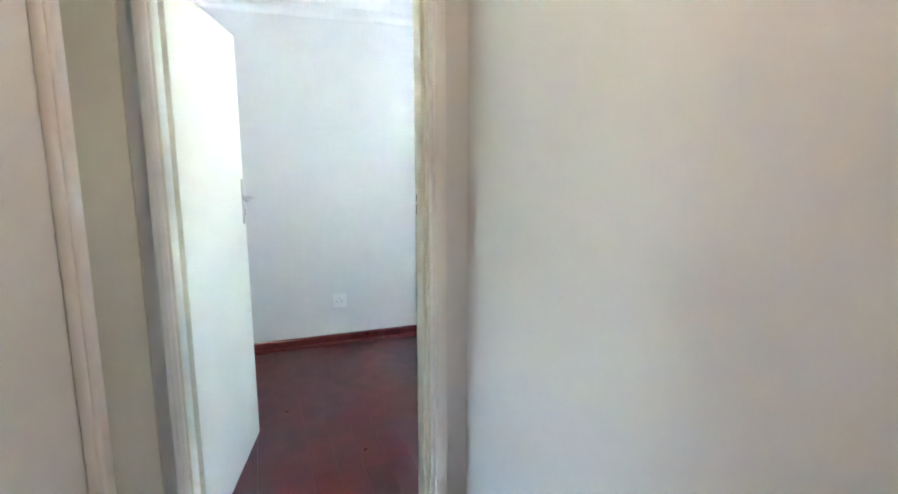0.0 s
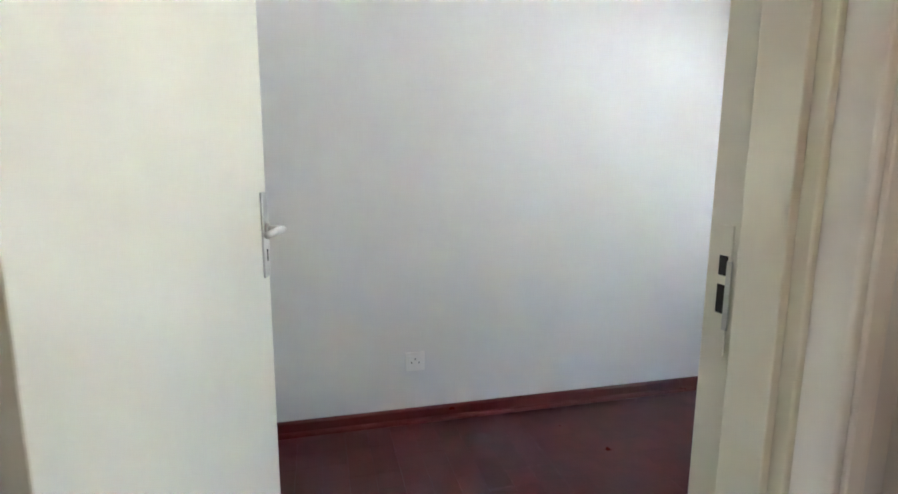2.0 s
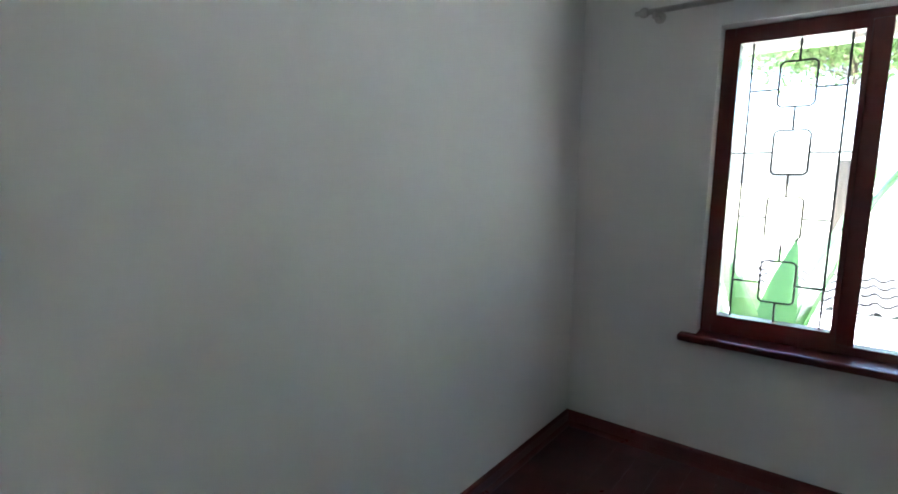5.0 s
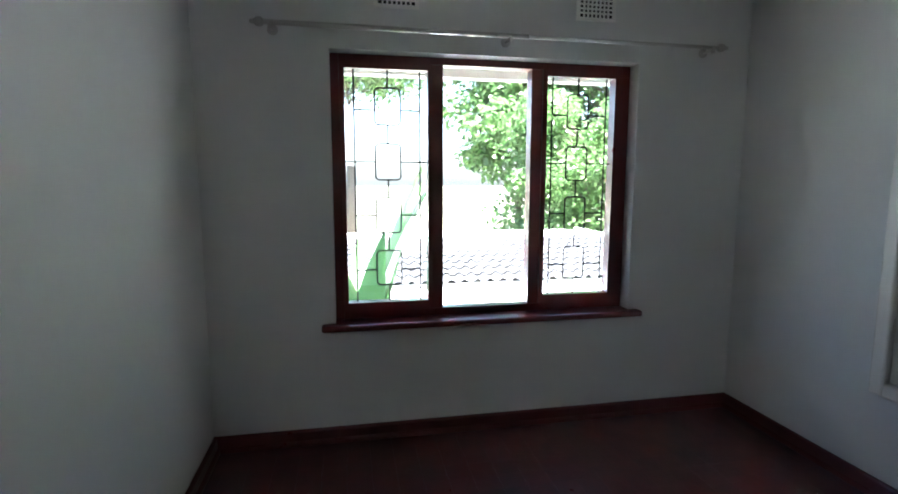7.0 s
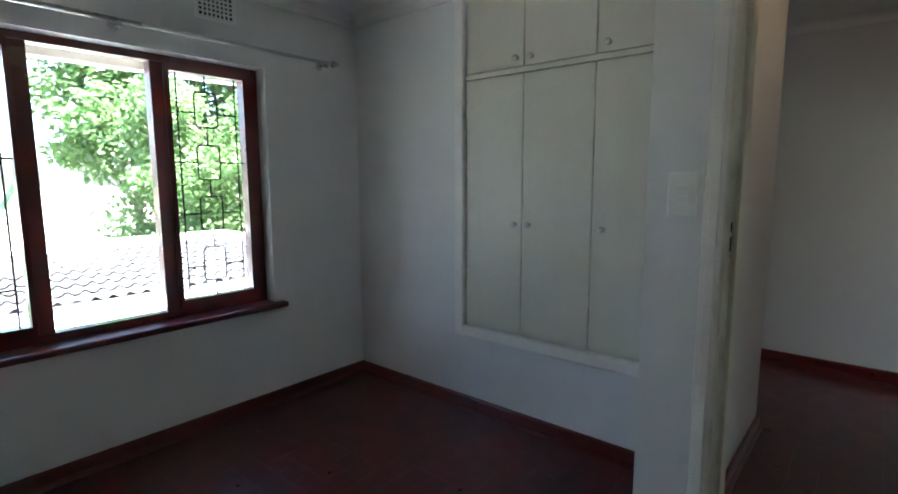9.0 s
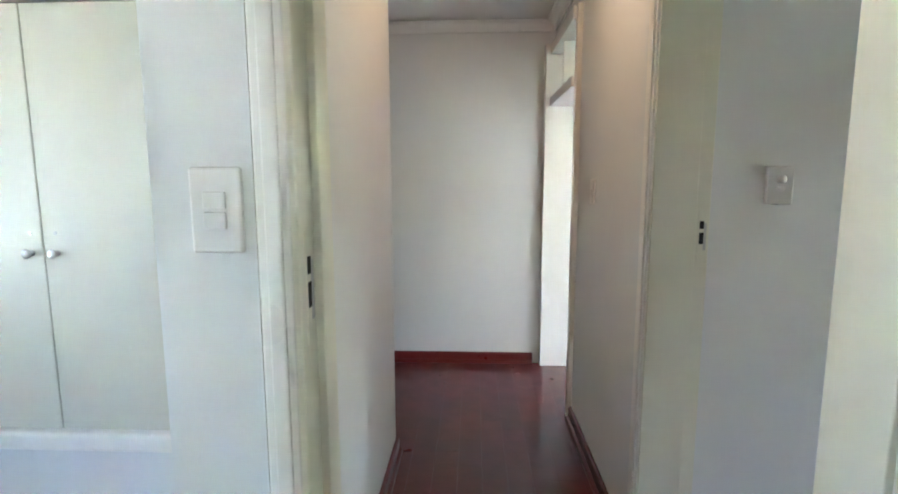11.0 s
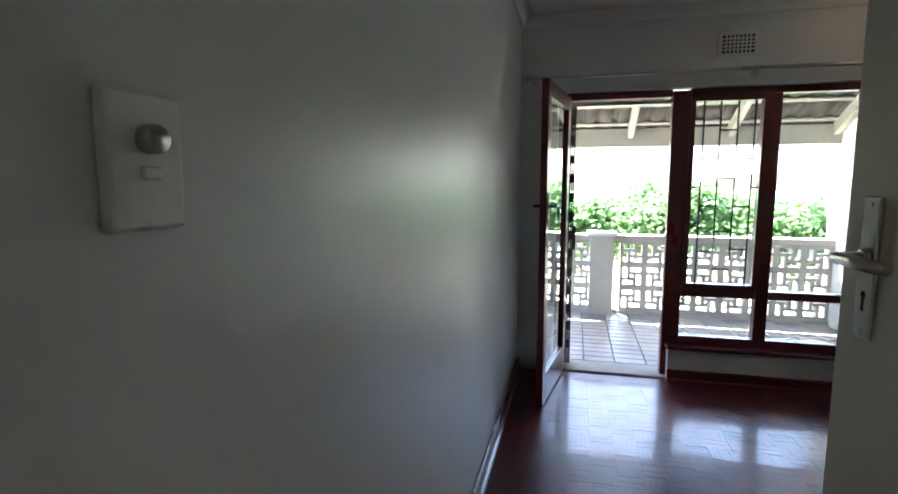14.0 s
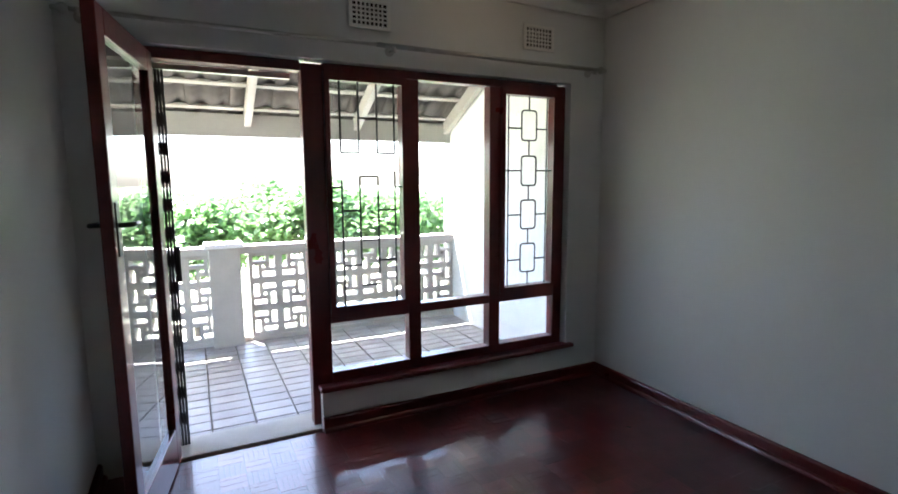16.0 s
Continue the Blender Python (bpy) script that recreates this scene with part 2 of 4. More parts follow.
setting("wall_hall", boxes((BE + 0.03, 4.33, HS2, HS, -0.2, CZ), (2.20, BE + 0.03, HS2, HS, HEAD + 0.05, CZ), (4.33, HE, HS2, HS, 2.36, CZ)), WALL, "off-white painted hall wall with a light switch")
setting("wall_hall_end", boxes((HE, HE + 0.15, HS, -0.4, -0.2, CZ), (HE, HE + 0.15, -6.2, HS, -0.2, CZ)), WALL, "off-white painted wall at the end of the hall")
setting("wall_hall_back", boxes((HC, HE + 0.15, -0.4, -0.25, -0.2, CZ)), WALL, "plain off-white painted wall")
setting("wall_bedroom_side", boxes((BE, BE + 0.13, BY, HS2, -0.2, CZ)), SILK, "smooth off-white painted wall with a dimmer switch")
setting("wall_bedroom_west", boxes((BX - 0.2, BX, BY, AS - 0.1, -0.2, CZ)), SILK, "smooth off-white painted wall")
OX0, OX1 = 0.365, 2.86
setting("wall_balcony", boxes((BX - 0.2, OX0, BY2, BY, -0.2, CZ), (OX1, BE + 0.13, BY2, BY, -0.2, CZ), (OX0, OX1, BY2, BY, 2.02, CZ), (OX0, 2.06, BY2, BY, -0.2, 0.235)), SILK, "off-white painted wall round the balcony door and windows")
setting("wall_end_room", boxes((3.26, 3.4, -6.2, HS2, -0.2, CZ)), WALL, "plain off-white painted wall of the end room")
setting("ceiling_bedroom", boxes((-0.25, AX + 0.65, AS - 0.1, 0.25, CZ, CZ + 0.15)), CEIL, "white painted ceiling")
setting("ceiling_hall", boxes((AX + 0.65, HE + 0.15, AS - 0.1, 0.25, CZ, CZ + 0.15)), CEIL, "white painted hall ceiling")
setting("ceiling_balcony_room", boxes((BX - 0.2, HE + 0.15, BY2, AS - 0.1, CZ, CZ + 0.15)), CEIL, "white painted ceiling")
setting("floor", boxes((-0.25, HE + 0.15, BY2, 0.25, -0.3, -0.012)), GROUT, "dark red stained wooden parquet floor")

# cornices with a cove


def cove(bm, a, b, inward):
    """A coved moulding from a to b along the top of a wall; inward points into the room."""
    a, b, n = Vector((*a, 0)), Vector((*b, 0)), Vector((*inward, 0))
    prof = [(0.0, CB), (0.012, CB), (0.016, CB + 0.015)] + [(0.016 + 0.05 * (1 - math.cos(k * 0.2618)), CB + 0.015 + 0.045 * math.sin(k * 0.2618)) for k in range(1, 7)] + [(0.075, CZ - 0.004), (0.0, CZ - 0.004)]
    rings = [[bm.verts.new(p + n * d + Vector((0, 0, z))) for d, z in prof] for p in (a, b)]
    for k in range(len(prof)):
        j = (k + 1) % len(prof)
        bm.faces.new((rings[0][k], rings[0][j], rings[1][j], rings[1][k]))
    bm.faces.new(rings[0])
    bm.faces.new(rings[1][::-1])


def cornice(name, *runs):
    bm = bmesh.new()
    for r in runs:
        cove(bm, *r)
    setting(name, bm, CEIL, "white coved plaster cornice", "cornice")


cornice("cornice_bedroom", ((0.002, 0), (0.002, AS), (1, 0)), ((0, -0.002), (AX, -0.002), (0, -1)), ((AX - 0.002, 0), (AX - 0.002, HN + 0.05), (-1, 0)), ((DX - 0.002, HN + 0.05), (DX - 0.002, AS), (-1, 0)))
cornice("cornice_hall", ((HE - 0.002, HS), (HE - 0.002, -0.4), (-1, 0)), ((DX2, HN - 0.002), (HC, HN - 0.002), (0, -1)), ((HC + 0.002, HN), (HC + 0.002, -0.4), (1, 0)), ((2.2, HS + 0.002), (HE, HS + 0.002), (0, 1)))
cornice("cornice_balcony_room", ((BX, BY + 0.002), (BE, BY + 0.002), (0, 1)), ((BX + 0.002, BY), (BX + 0.002, AS - 0.1), (1, 0)), ((BE - 0.002, BY), (BE - 0.002, HS2), (-1, 0)))


# skirting boards with a rounded top and a quarter round at the foot
def skirt(bm, a, b, inward):
    a, b, n = Vector((*a, 0)), Vector((*b, 0)), Vector((*inward, 0))
    prof = [(0.0, -0.005), (0.034, -0.005), (0.034, 0.008), (0.030, 0.018), (0.022, 0.024), (0.018, 0.025), (0.018, 0.070), (0.014, 0.078), (0.006, 0.082), (0.0, 0.082)]
    rings = [[bm.verts.new(p + n * d + Vector((0, 0, z))) for d, z in prof] for p in (a, b)]
    for k in range(len(prof)):
        j = (k + 1) % len(prof)
        bm.faces.new((rings[0][k], rings[0][j], rings[1][j], rings[1][k]))
    bm.faces.new(rings[0])
    bm.faces.new(rings[1][::-1])


def skirting(name, *runs):
    for r in runs:
        bm = bmesh.new()
        skirt(bm, *r)
        setting(name, bm, BASE, "dark red stained wooden skirting board", "baseboard")


skirting("baseboard_bedroom", ((0.002, 0), (0.002, AS), (1, 0)), ((0, -0.002), (AX, -0.002), (0, -1)), ((AX - 0.002, 0), (AX - 0.002, HN + 0.05), (-1, 0)), ((DX - 0.002, -2.39), (DX - 0.002, -2.545), (-1, 0)), ((0, AS + 0.002), (DX, AS + 0.002), (0, 1)))
skirting("baseboard_hall", ((HE - 0.002, -3.30), (HE - 0.002, -0.4), (-1, 0)), ((DX2 + 0.02, HN - 0.002), (HC, HN - 0.002), (0, -1)), ((HC + 0.002, HN), (HC + 0.002, -0.4), (1, 0)), ((3.20, HS + 0.002), (4.33, HS + 0.002), (0, 1)))
skirting("baseboard_balcony_room", ((BX, BY + 0.002), (2.06, BY + 0.002), (0, 1)), ((BX + 0.002, BY), (BX + 0.002, AS - 0.1), (1, 0)), ((BE - 0.002, BY), (BE - 0.002, HS2), (-1, 0)))


# ---------------------------------------------------------------- doors
def lever_handle(parent, side, z, u):
    """A steel lever on a long back plate, on the face side * y, u along the leaf."""
    s = side
    plate = part("back_plate", soft_box(u - 0.021, u + 0.021, min(s * 0.020, s * 0.027), max(s * 0.020, s * 0.027), z - 0.125, z + 0.095, 0.003), STEEL, parent, "brushed steel back plate")
    bm = bmesh.new()
    tube(bm, (u, s * 0.026, z), (u, s * 0.070, z), 0.010, 14)
    tube(bm, (u + 0.008, s * 0.066, z), (u - 0.115, s * 0.066, z), 0.0095, 14)
    lathe(bm, [(0.0165, 0), (0.0165, 0.006), (0.012, 0.008)], (u, s * 0.027, z), 18, Matrix.Rotation(radians(-90 * s), 4, "X"))
    part("lever", bm, STEEL, parent, "brushed steel lever", True)
    bm = bmesh.new()
    box(bm, u - 0.003, u + 0.003, min(s * 0.0265, s * 0.0278), max(s * 0.0265, s * 0.0278), z - 0.082, z - 0.058)
    tube(bm, (u, s * 0.0265, z - 0.056), (u, s * 0.0279, z - 0.056), 0.0055, 12)
    part("keyhole", bm, HOLE, plate, "dark keyhole")
    for dz in (0.083, -0.113):
        part("screw", lathe(bmesh.new(), [(0.004, 0), (0.0035, 0.0012)], (u, s * 0.027, z + dz), 10, Matrix.Rotation(radians(-90 * s), 4, "X")), STEEL, plate)


def flush_door(name, hinge, turn, width, height, flip, lock, back=0.06):
    """A flat painted leaf; local x runs from the hinge to the lock, y is the face."""
    d = thing(name, "open flush door in cream enamel with a steel lever handle", "door", (*hinge, 0), turn=turn)
    part("leaf", soft_box(0.008, width, -0.020, 0.020, 0.008, height, 0.003), CREAM, d)
    for s in (1, -1):
        lever_handle(d, s, lock, width - back)
    part("lock_face", boxes((width - 0.0005, width + 0.0015, -0.009, 0.009, lock - 0.16, lock + 0.06)), STEEL, d, "steel lock face plate")
    for z in (0.22, 1.0, height - 0.22):
        bm = bmesh.new()
        tube(bm, (-0.002, flip * 0.024, z - 0.05), (-0.002, flip * 0.024, z + 0.05), 0.007, 10)
        part("hinge", bm, STEEL, d, "painted steel hinge")
    return d


flush_door("bedroom_door", (2.072, -3.438), 167.6, 0.844, 2.03, 1, 1.262, 0.032)
flush_door("balcony_room_door", (2.235, -3.68), -87.7, 0.745, 2.03, -1, 1.268, 0.078)


def frame_x(name, x0, x1, ya, yb, head):
    """Door lining with stops and moulded architraves in a wall that runs along y."""
    d = tagged(thing(name, "cream painted wooden door frame with moulded architrave", "door frame"), kind="structure")
    part("jamb", soft_box(x0 + 0.0, x1 + 0.004, ya, ya + 0.025, -0.01, head, 0.003), CREAM, d)
    part("jamb", soft_box(x0 - 0.004, x1 + 0.004, yb - 0.025, yb, -0.01, head, 0.003), CREAM, d)
    part("head", soft_box(x0 - 0.004, x1 + 0.004, ya, yb, head, head + 0.03, 0.003), CREAM, d)
    xm = (x0 + x1) / 2
    for y0, y1 in ((yb - 0.038, yb - 0.025),):
        part("stop", soft_box(xm - 0.01, xm + 0.055, y0, y1, -0.01, head, 0.002), CREAM, d)
    for s, xf in ((-1, x0), (1, x1)):
        for y0, y1 in ((ya - 0.022, ya + 0.016), (yb - 0.016, yb + 0.035)):
            deep = (0.05 if s > 0 else 0.006) if y0 > ya + 0.1 else 0.012
            a, b = sorted((xf, xf + s * deep))
            arch = part("architrave", soft_box(a, b, y0, y1, -0.01, head + 0.05, 0.005, 3), TRIM, d, "moulded white architrave")
            a, b = sorted((xf + s * (deep - 0.002), xf + s * (deep + 0.006)))
            part("bead", soft_box(a, b, y0 + 0.012, y1 - 0.014, -0.01, head + 0.045, 0.0035, 2), TRIM, arch)
    return d


def strike(parent, m):
    p = part("strike_plate", boxes((-0.011, 0.011, 0.0, 0.0018, -0.085, 0.085)), CREAM, parent, "paint-covered strike plate with dark lock holes")
    p.matrix_local = m
    for z0, z1 in ((0.020, 0.046), (-0.030, 0.008)):
        h = part("lock_hole", boxes((-0.007, 0.007, 0.0014, 0.0026, z0, z1)), HOLE, p, "dark lock hole")
    part("latch_lip", boxes((-0.015, -0.007, 0.0015, 0.0035, -0.05, 0.04)), STEEL, p, "worn steel lip")


frame_a = frame_x("door_frame_1", DX, DX2, -3.455, -2.575, HEAD)
strike(frame_a, pose(DX + 0.028, -2.6005, 1.27, 0, 0, 180))

frame_b = tagged(thing("door_frame_2", "cream painted wooden door frame with a strike plate", "door frame"), kind="structure")
part("jamb", soft_box(BE - 0.004, BE + 0.03, HS2 - 0.004, HS + 0.006, -0.01, HEAD, 0.003), CREAM, frame_b)
part("jamb", soft_box(2.192, 2.218, -3.690, -3.525, -0.01, HEAD, 0.003), CREAM, frame_b)
part("head", soft_box(2.186, BE + 0.03, HS2 - 0.004, HS + 0.006, HEAD, HEAD + 0.04, 0.003), CREAM, frame_b)
part("stop", soft_box(BE - 0.018, BE - 0.004, HS2 + 0.045, HS + 0.006, -0.01, HEAD, 0.002), CREAM, frame_b)
arch = part("architrave", soft_box(BE - 0.010, BE + 0.065, HS, HS + 0.014, -0.01, HEAD + 0.06, 0.005, 3), TRIM, frame_b, "moulded white architrave")
part("bead", soft_box(BE + 0.004, BE + 0.05, HS + 0.012, HS + 0.021, -0.01, HEAD + 0.05, 0.004, 3), TRIM, arch)
strike(frame_b, pose(BE - 0.0045, HS2 + 0.022, 1.24, 0, 0, 90))

# end doorway with a fanlight, at the far end of the hall
HF = -3.395
fd = tagged(thing("door_frame_3", "white painted door frame with a glazed fanlight", "door frame"), kind="structure")
part("jamb", soft_box(5.205, 5.266, HS2 - 0.02, HF + 0.045, -0.01, 2.36, 0.004), TRIM, fd)
part("jamb", soft_box(4.332, 4.38, HS2 - 0.02, HF - 0.006, -0.01, 2.36, 0.004), TRIM, fd)
part("head", soft_box(4.38, 5.205, HS2 - 0.02, HF + 0.01, 2.29, 2.36, 0.004), TRIM, fd)
part("transom", soft_box(4.38, 5.205, HS2 - 0.02, HF + 0.012, 1.93, 1.99, 0.004), TRIM, fd)
part("glazing_bar", soft_box(4.84, 4.87, HS2 + 0.02, HF - 0.02, 1.99, 2.29, 0.003), TRIM, fd)
pane = part("pane", boxes((4.38, 5.205, HS2 + 0.05, HS2 + 0.056, 1.99, 2.29)), GLASS, fd, "clear fanlight glass")
pane.visible_shadow = False


# ---------------------------------------------------------------- windows
def window_bars(parent, x0, x1, z0, z1, y, cx):
    """Burglar bars: side uprights and a chain of rounded squares tied to them."""
    r, w = 0.0048, (x1 - x0)
    bm = bmesh.new()
    ux0, ux1 = x0 + w * 0.11, x1 - w * 0.09
    for ux in (ux0, ux1):
        tube(bm, (ux, y, z0), (ux, y, z1), r, 6)
    part("upright", bm, BARS, parent, "thin dark steel burglar bars")
    h = z1 - z0
    hw, hh = w * 0.155, h * 0.077
    cz = [z0 + h * f for f in (0.072 + 0.077, 0.383, 0.615, 0.85)]
    for k, c in enumerate(cz):
        bm = bmesh.new()
        e = 0.014
        loop = [(cx - hw + e, c - hh), (cx + hw - e, c - hh), (cx + hw, c - hh + e), (cx + hw, c + hh - e), (cx + hw - e, c + hh), (cx - hw + e, c + hh), (cx - hw, c + hh - e), (cx - hw, c - hh + e)]
        for a, b in zip(loop, loop[1:] + loop[:1]):
            tube(bm, (a[0], y, a[1]), (b[0], y, b[1]), r, 6)
        zc = c + (0.0 if k not in (0, 3) else (-0.01 if k == 0 else -0.02))
        tube(bm, ((x0 if k == 2 else ux0), y, zc), (cx - hw, y, zc), r, 6)
        tube(bm, (cx + hw, y, zc), ((x1 if k == 2 else ux1), y, zc), r, 6)
        tube(bm, (cx, y, c + hh), (cx, y, cz[k + 1] - hh if k < 3 else z1), r, 6)
        if k == 0:
            tube(bm, (cx, y, z0), (cx, y, c - hh), r, 6)
        part("bar_square", bm, BARS, parent)


def glazed(parent, x0, x1, z0, z1, y):
    p = part("pane", boxes((x0, x1, y - 0.002, y + 0.002, z0, z1)), GLASS, parent, "clear window glass")
    p.visible_shadow = False
    return p


win = tagged(thing("window_1", "dark red stained timber window with burglar bars and a glazed middle light", "window"), kind="structure")
FY0, FY1 = 0.09, 0.17
part("frame_side", soft_box(WX0, WX0 + 0.045, FY0, FY1, WZ0, WZ1, 0.004), WOOD, win)
part("frame_side", soft_box(2.312, WX1, FY0, FY1, WZ0, WZ1, 0.004), WOOD, win)
S0, S1, G0, G1 = 0.702, 2.050, 0.752, 2.014
part("frame_head", soft_box(WX0 + 0.045, 2.312, FY0, FY1, S1, WZ1, 0.004), WOOD, win)
part("frame_foot", soft_box(WX0 + 0.045, 2.312, FY0, FY1, WZ0, S0, 0.004), WOOD, win)
for x0, x1 in ((1.182, 1.249), (1.757, 1.822)):
    part("mullion", soft_box(x0, x1, FY0, FY1, S0, S1, 0.004), WOOD, win)
for x0, x1, cx, rs in ((WX0 + 0.045, 1.182, 0.946, 0.020), (1.822, 2.312, 2.052, 0.048)):
    sash = part("sash", boxes((x0, x0 + 0.026, FY0 - 0.012, FY1 - 0.02, S0, S1), (x1 - rs, x1, FY0 - 0.012, FY1 - 0.02, S0, S1), (x0 + 0.026, x1 - rs, FY0 - 0.012, FY1 - 0.02, G1, S1), (x0 + 0.026, x1 - rs, FY0 - 0.012, FY1 - 0.02, S0, G0)), WOOD, win, "dark red casement sash")
    glazed(sash, x0 + 0.026, x1 - rs, G0, G1, FY0 + 0.055)
    window_bars(sash, x0 + 0.026, x1 - rs, G0, G1, FY0 + 0.025, cx)
glazed(win, 1.249, 1.757, S0, S1, FY0 + 0.045)
part("sill", soft_box(0.572, 2.430, -0.055, FY0 + 0.01, WZ0 + 0.006, WZ0 + 0.042, 0.012, 3), WOOD, win, "rounded dark red stained sill board")


def curtain_rod(name, x0, x1, y, z, wall_y):
    d = thing(name, "slim brushed metal curtain rod with end knobs on brackets", "curtain rod")
    s = 1 if wall_y > y else -1
    part("rod", tube(bmesh.new(), (x0, y, z), ((x0 + x1) / 2 + 0.1, y, z), 0.0125, 14), STEEL, d, smooth=True)
    part("inner_rod", tube(bmesh.new(), ((x0 + x1) / 2 + 0.1, y, z), (x1, y, z), 0.0095, 14), STEEL, d, smooth=True)
    for x, k in ((x0, -1), (x1, 1)):
        part("finial", lathe(bmesh.new(), [(0.012, 0), (0.020, 0.006), (0.024, 0.02), (0.020, 0.034), (0.012, 0.042), (0.010, 0.06), (0.004, 0.064)], (x, y, z), 16, Matrix.Rotation(radians(90 * k), 4, "Y")), STEEL, d, "turned metal finial", True)
    for x in (x0 + 0.03, (x0 + x1) / 2, x1 - 0.03):
        bm = bmesh.new()
        tube(bm, (x, y, z - 0.012), (x, wall_y, z - 0.012), 0.008, 10)
        tube(bm, (x, y, z - 0.030), (x, y, z + 0.008), 0.012, 12)
        lathe(bm, [(0.026, 0), (0.026, 0.005), (0.016, 0.009)], (x, wall_y, z - 0.012), 18, Matrix.Rotation(radians(90 * s), 4, "X"))
        part("bracket", bm, STEEL, d, "small metal bracket")
    return d


curtain_rod("curtain_rod", 0.35, 2.79, -0.088, 2.172, -0.0005)
curtain_rod("curtain_rod", 0.205, 3.05, BY + 0.075, 2.106, BY + 0.0005)


def air_vent(place, turn, group):
    """A pierced air brick cover on a wall; local y points into the room."""
    d = thing("air_vent", "white plastic air vent with rows of square holes", "air vent", place, group, turn)
    w, h, n, m = 0.115, 0.075, 8, 5
    # flat black sheet in place of the vent's unlit depth
    part("backing", boxes((-w + 0.004, w - 0.004, 0.0005, 0.002, -h + 0.004, h - 0.004)), HOLE, d, "black sheet standing in for the shaded hollow")
    bm = boxes((-w, w, 0.0, 0.010, h - 0.018, h), (-w, w, 0.0, 0.010, -h, -h + 0.018), (-w, -w + 0.02, 0.0, 0.010, -h + 0.018, h - 0.018), (w - 0.02, w, 0.0, 0.010, -h + 0.018, h - 0.018))
    part("rim", bm, PLASTIC, d)
    gw, gh = 2 * w - 0.04, 2 * h - 0.036
    for k in range(1, n):
        x = -w + 0.02 + gw * k / n
        part("upright_slat", boxes((x - 0.0045, x + 0.0045, 0.002, 0.008, -h + 0.018, h - 0.018)), PLASTIC, d)
    for k in range(1, m):
        z = -h + 0.018 + gh * k / m
        part("slat", boxes((-w + 0.02, w - 0.02, 0.0025, 0.0085, z - 0.0045, z + 0.0045)), PLASTIC, d)
    return d


va = air_vent((2.085, -0.0005, 2.372), 180, "air vents")
copy_thing(va, pose(0.99, -0.0005, 2.372, 0, 0, 180))
copy_thing(va, pose(1.735, BY + 0.0005, 2.275, 0, 0, 0))
copy_thing(va, pose(0.635, BY + 0.0005, 2.275, 0, 0, 0))


def wall_plate(name, label, category, place, turn, w, h):
    d = thing(name, label, category, place, turn=turn)
    part("plate", soft_box(-w, w, 0.0, 0.011, -h, h, 0.004, 2), PLASTIC, d)
    return d


sw = wall_plate("light_switch", "white plastic two-rocker light switch", "light switch", (DX - 0.0005, -2.487, 1.386), 90, 0.037, 0.060)
for z in (0.014, -0.014):
    part("rocker", soft_box(-0.016, 0.016, 0.010, 0.016, z - 0.012, z + 0.012, 0.002), PLASTIC, sw)
sh = wall_plate("light_switch", "white plastic single light switch on the hall wall", "light switch", (3.95, HS + 0.0005, 1.36), 0, 0.037, 0.060)
part("rocker", soft_box(-0.013, 0.013, 0.010, 0.016, -0.012, 0.012, 0.002), PLASTIC, sh)
dm = wall_plate("dimmer_switch", "white plastic dimmer switch with a round knob", "dimmer switch", (BE - 0.0005, -3.828, 1.402), 90, 0.041, 0.062)
part("knob", lathe(bmesh.new(), [(0.0135, 0.0), (0.0130, 0.009), (0.011, 0.012)], (0, 0.010, 0.020), 20, Matrix.Rotation(radians(-90), 4, "X")), STEEL, dm, "silvery round dimmer knob", True)
part("rocker", soft_box(-0.010, 0.010, 0.010, 0.015, -0.016, -0.004, 0.002), PLASTIC, dm)
dm.scale = (1.05, 1.35, 1.0)
so = wall_plate("socket", "white plastic square power socket low on the wall", "socket", (0.0005, -2.617, 0.354), -90, 0.054, 0.054)
part("cover", soft_box(-0.040, 0.040, 0.010, 0.014, -0.036, 0.036, 0.003), PLASTIC, so)
for x, z in ((-0.02, -0.004), (0.02, -0.004), (0.0, 0.016)):
    part("pin_hole", tube(bmesh.new(), (x, 0.0135, z), (x, 0.0145, z), 0.004, 10), HOLE, so)
for x in (-0.028, 0.028):
    part("rocker", soft_box(x - 0.006, x + 0.006, 0.0135, 0.017, 0.018, 0.032, 0.0015), PLASTIC, so)

# ---------------------------------------------------------------- built-in cupboard
cup = thing("cupboard", "built-in cupboard with cream enamelled doors and chrome knobs", "cupboard")
part("body", boxes((AX + 0.030, AX + 0.045, CY0, CY1, CUZ0, CUZ1), (AX + 0.045, AX + 0.44, CY1 - 0.02, CY1, CUZ0, CUZ1), (AX + 0.045, AX + 0.44, CY0, CY0 + 0.02, CUZ0, CUZ1)), CUP, cup)
for y0, y1, z0, z1 in ((CY1 - 0.02, CY1 + 0.045, CUZ0 - 0.05, CUZ1), (CY0 - 0.045, CY0 + 0.02, CUZ0 - 0.05, CUZ1)):
    part("frame_side", soft_box(AX - 0.030, AX + 0.03, y0, y1, z0, z1, 0.012, 3), TRIM, cup, "white moulded cupboard frame")
part("frame_foot", soft_box(AX - 0.034, AX + 0.03, CY0 + 0.02, CY1 - 0.02, CUZ0 - 0.05, CUZ0 + 0.018, 0.014, 3), TRIM, cup, "white moulded cupboard frame")
part("rail", soft_box(AX - 0.006, AX + 0.03, CY0 + 0.02, CY1 - 0.02, 1.995, 2.022, 0.003), CUP, cup)
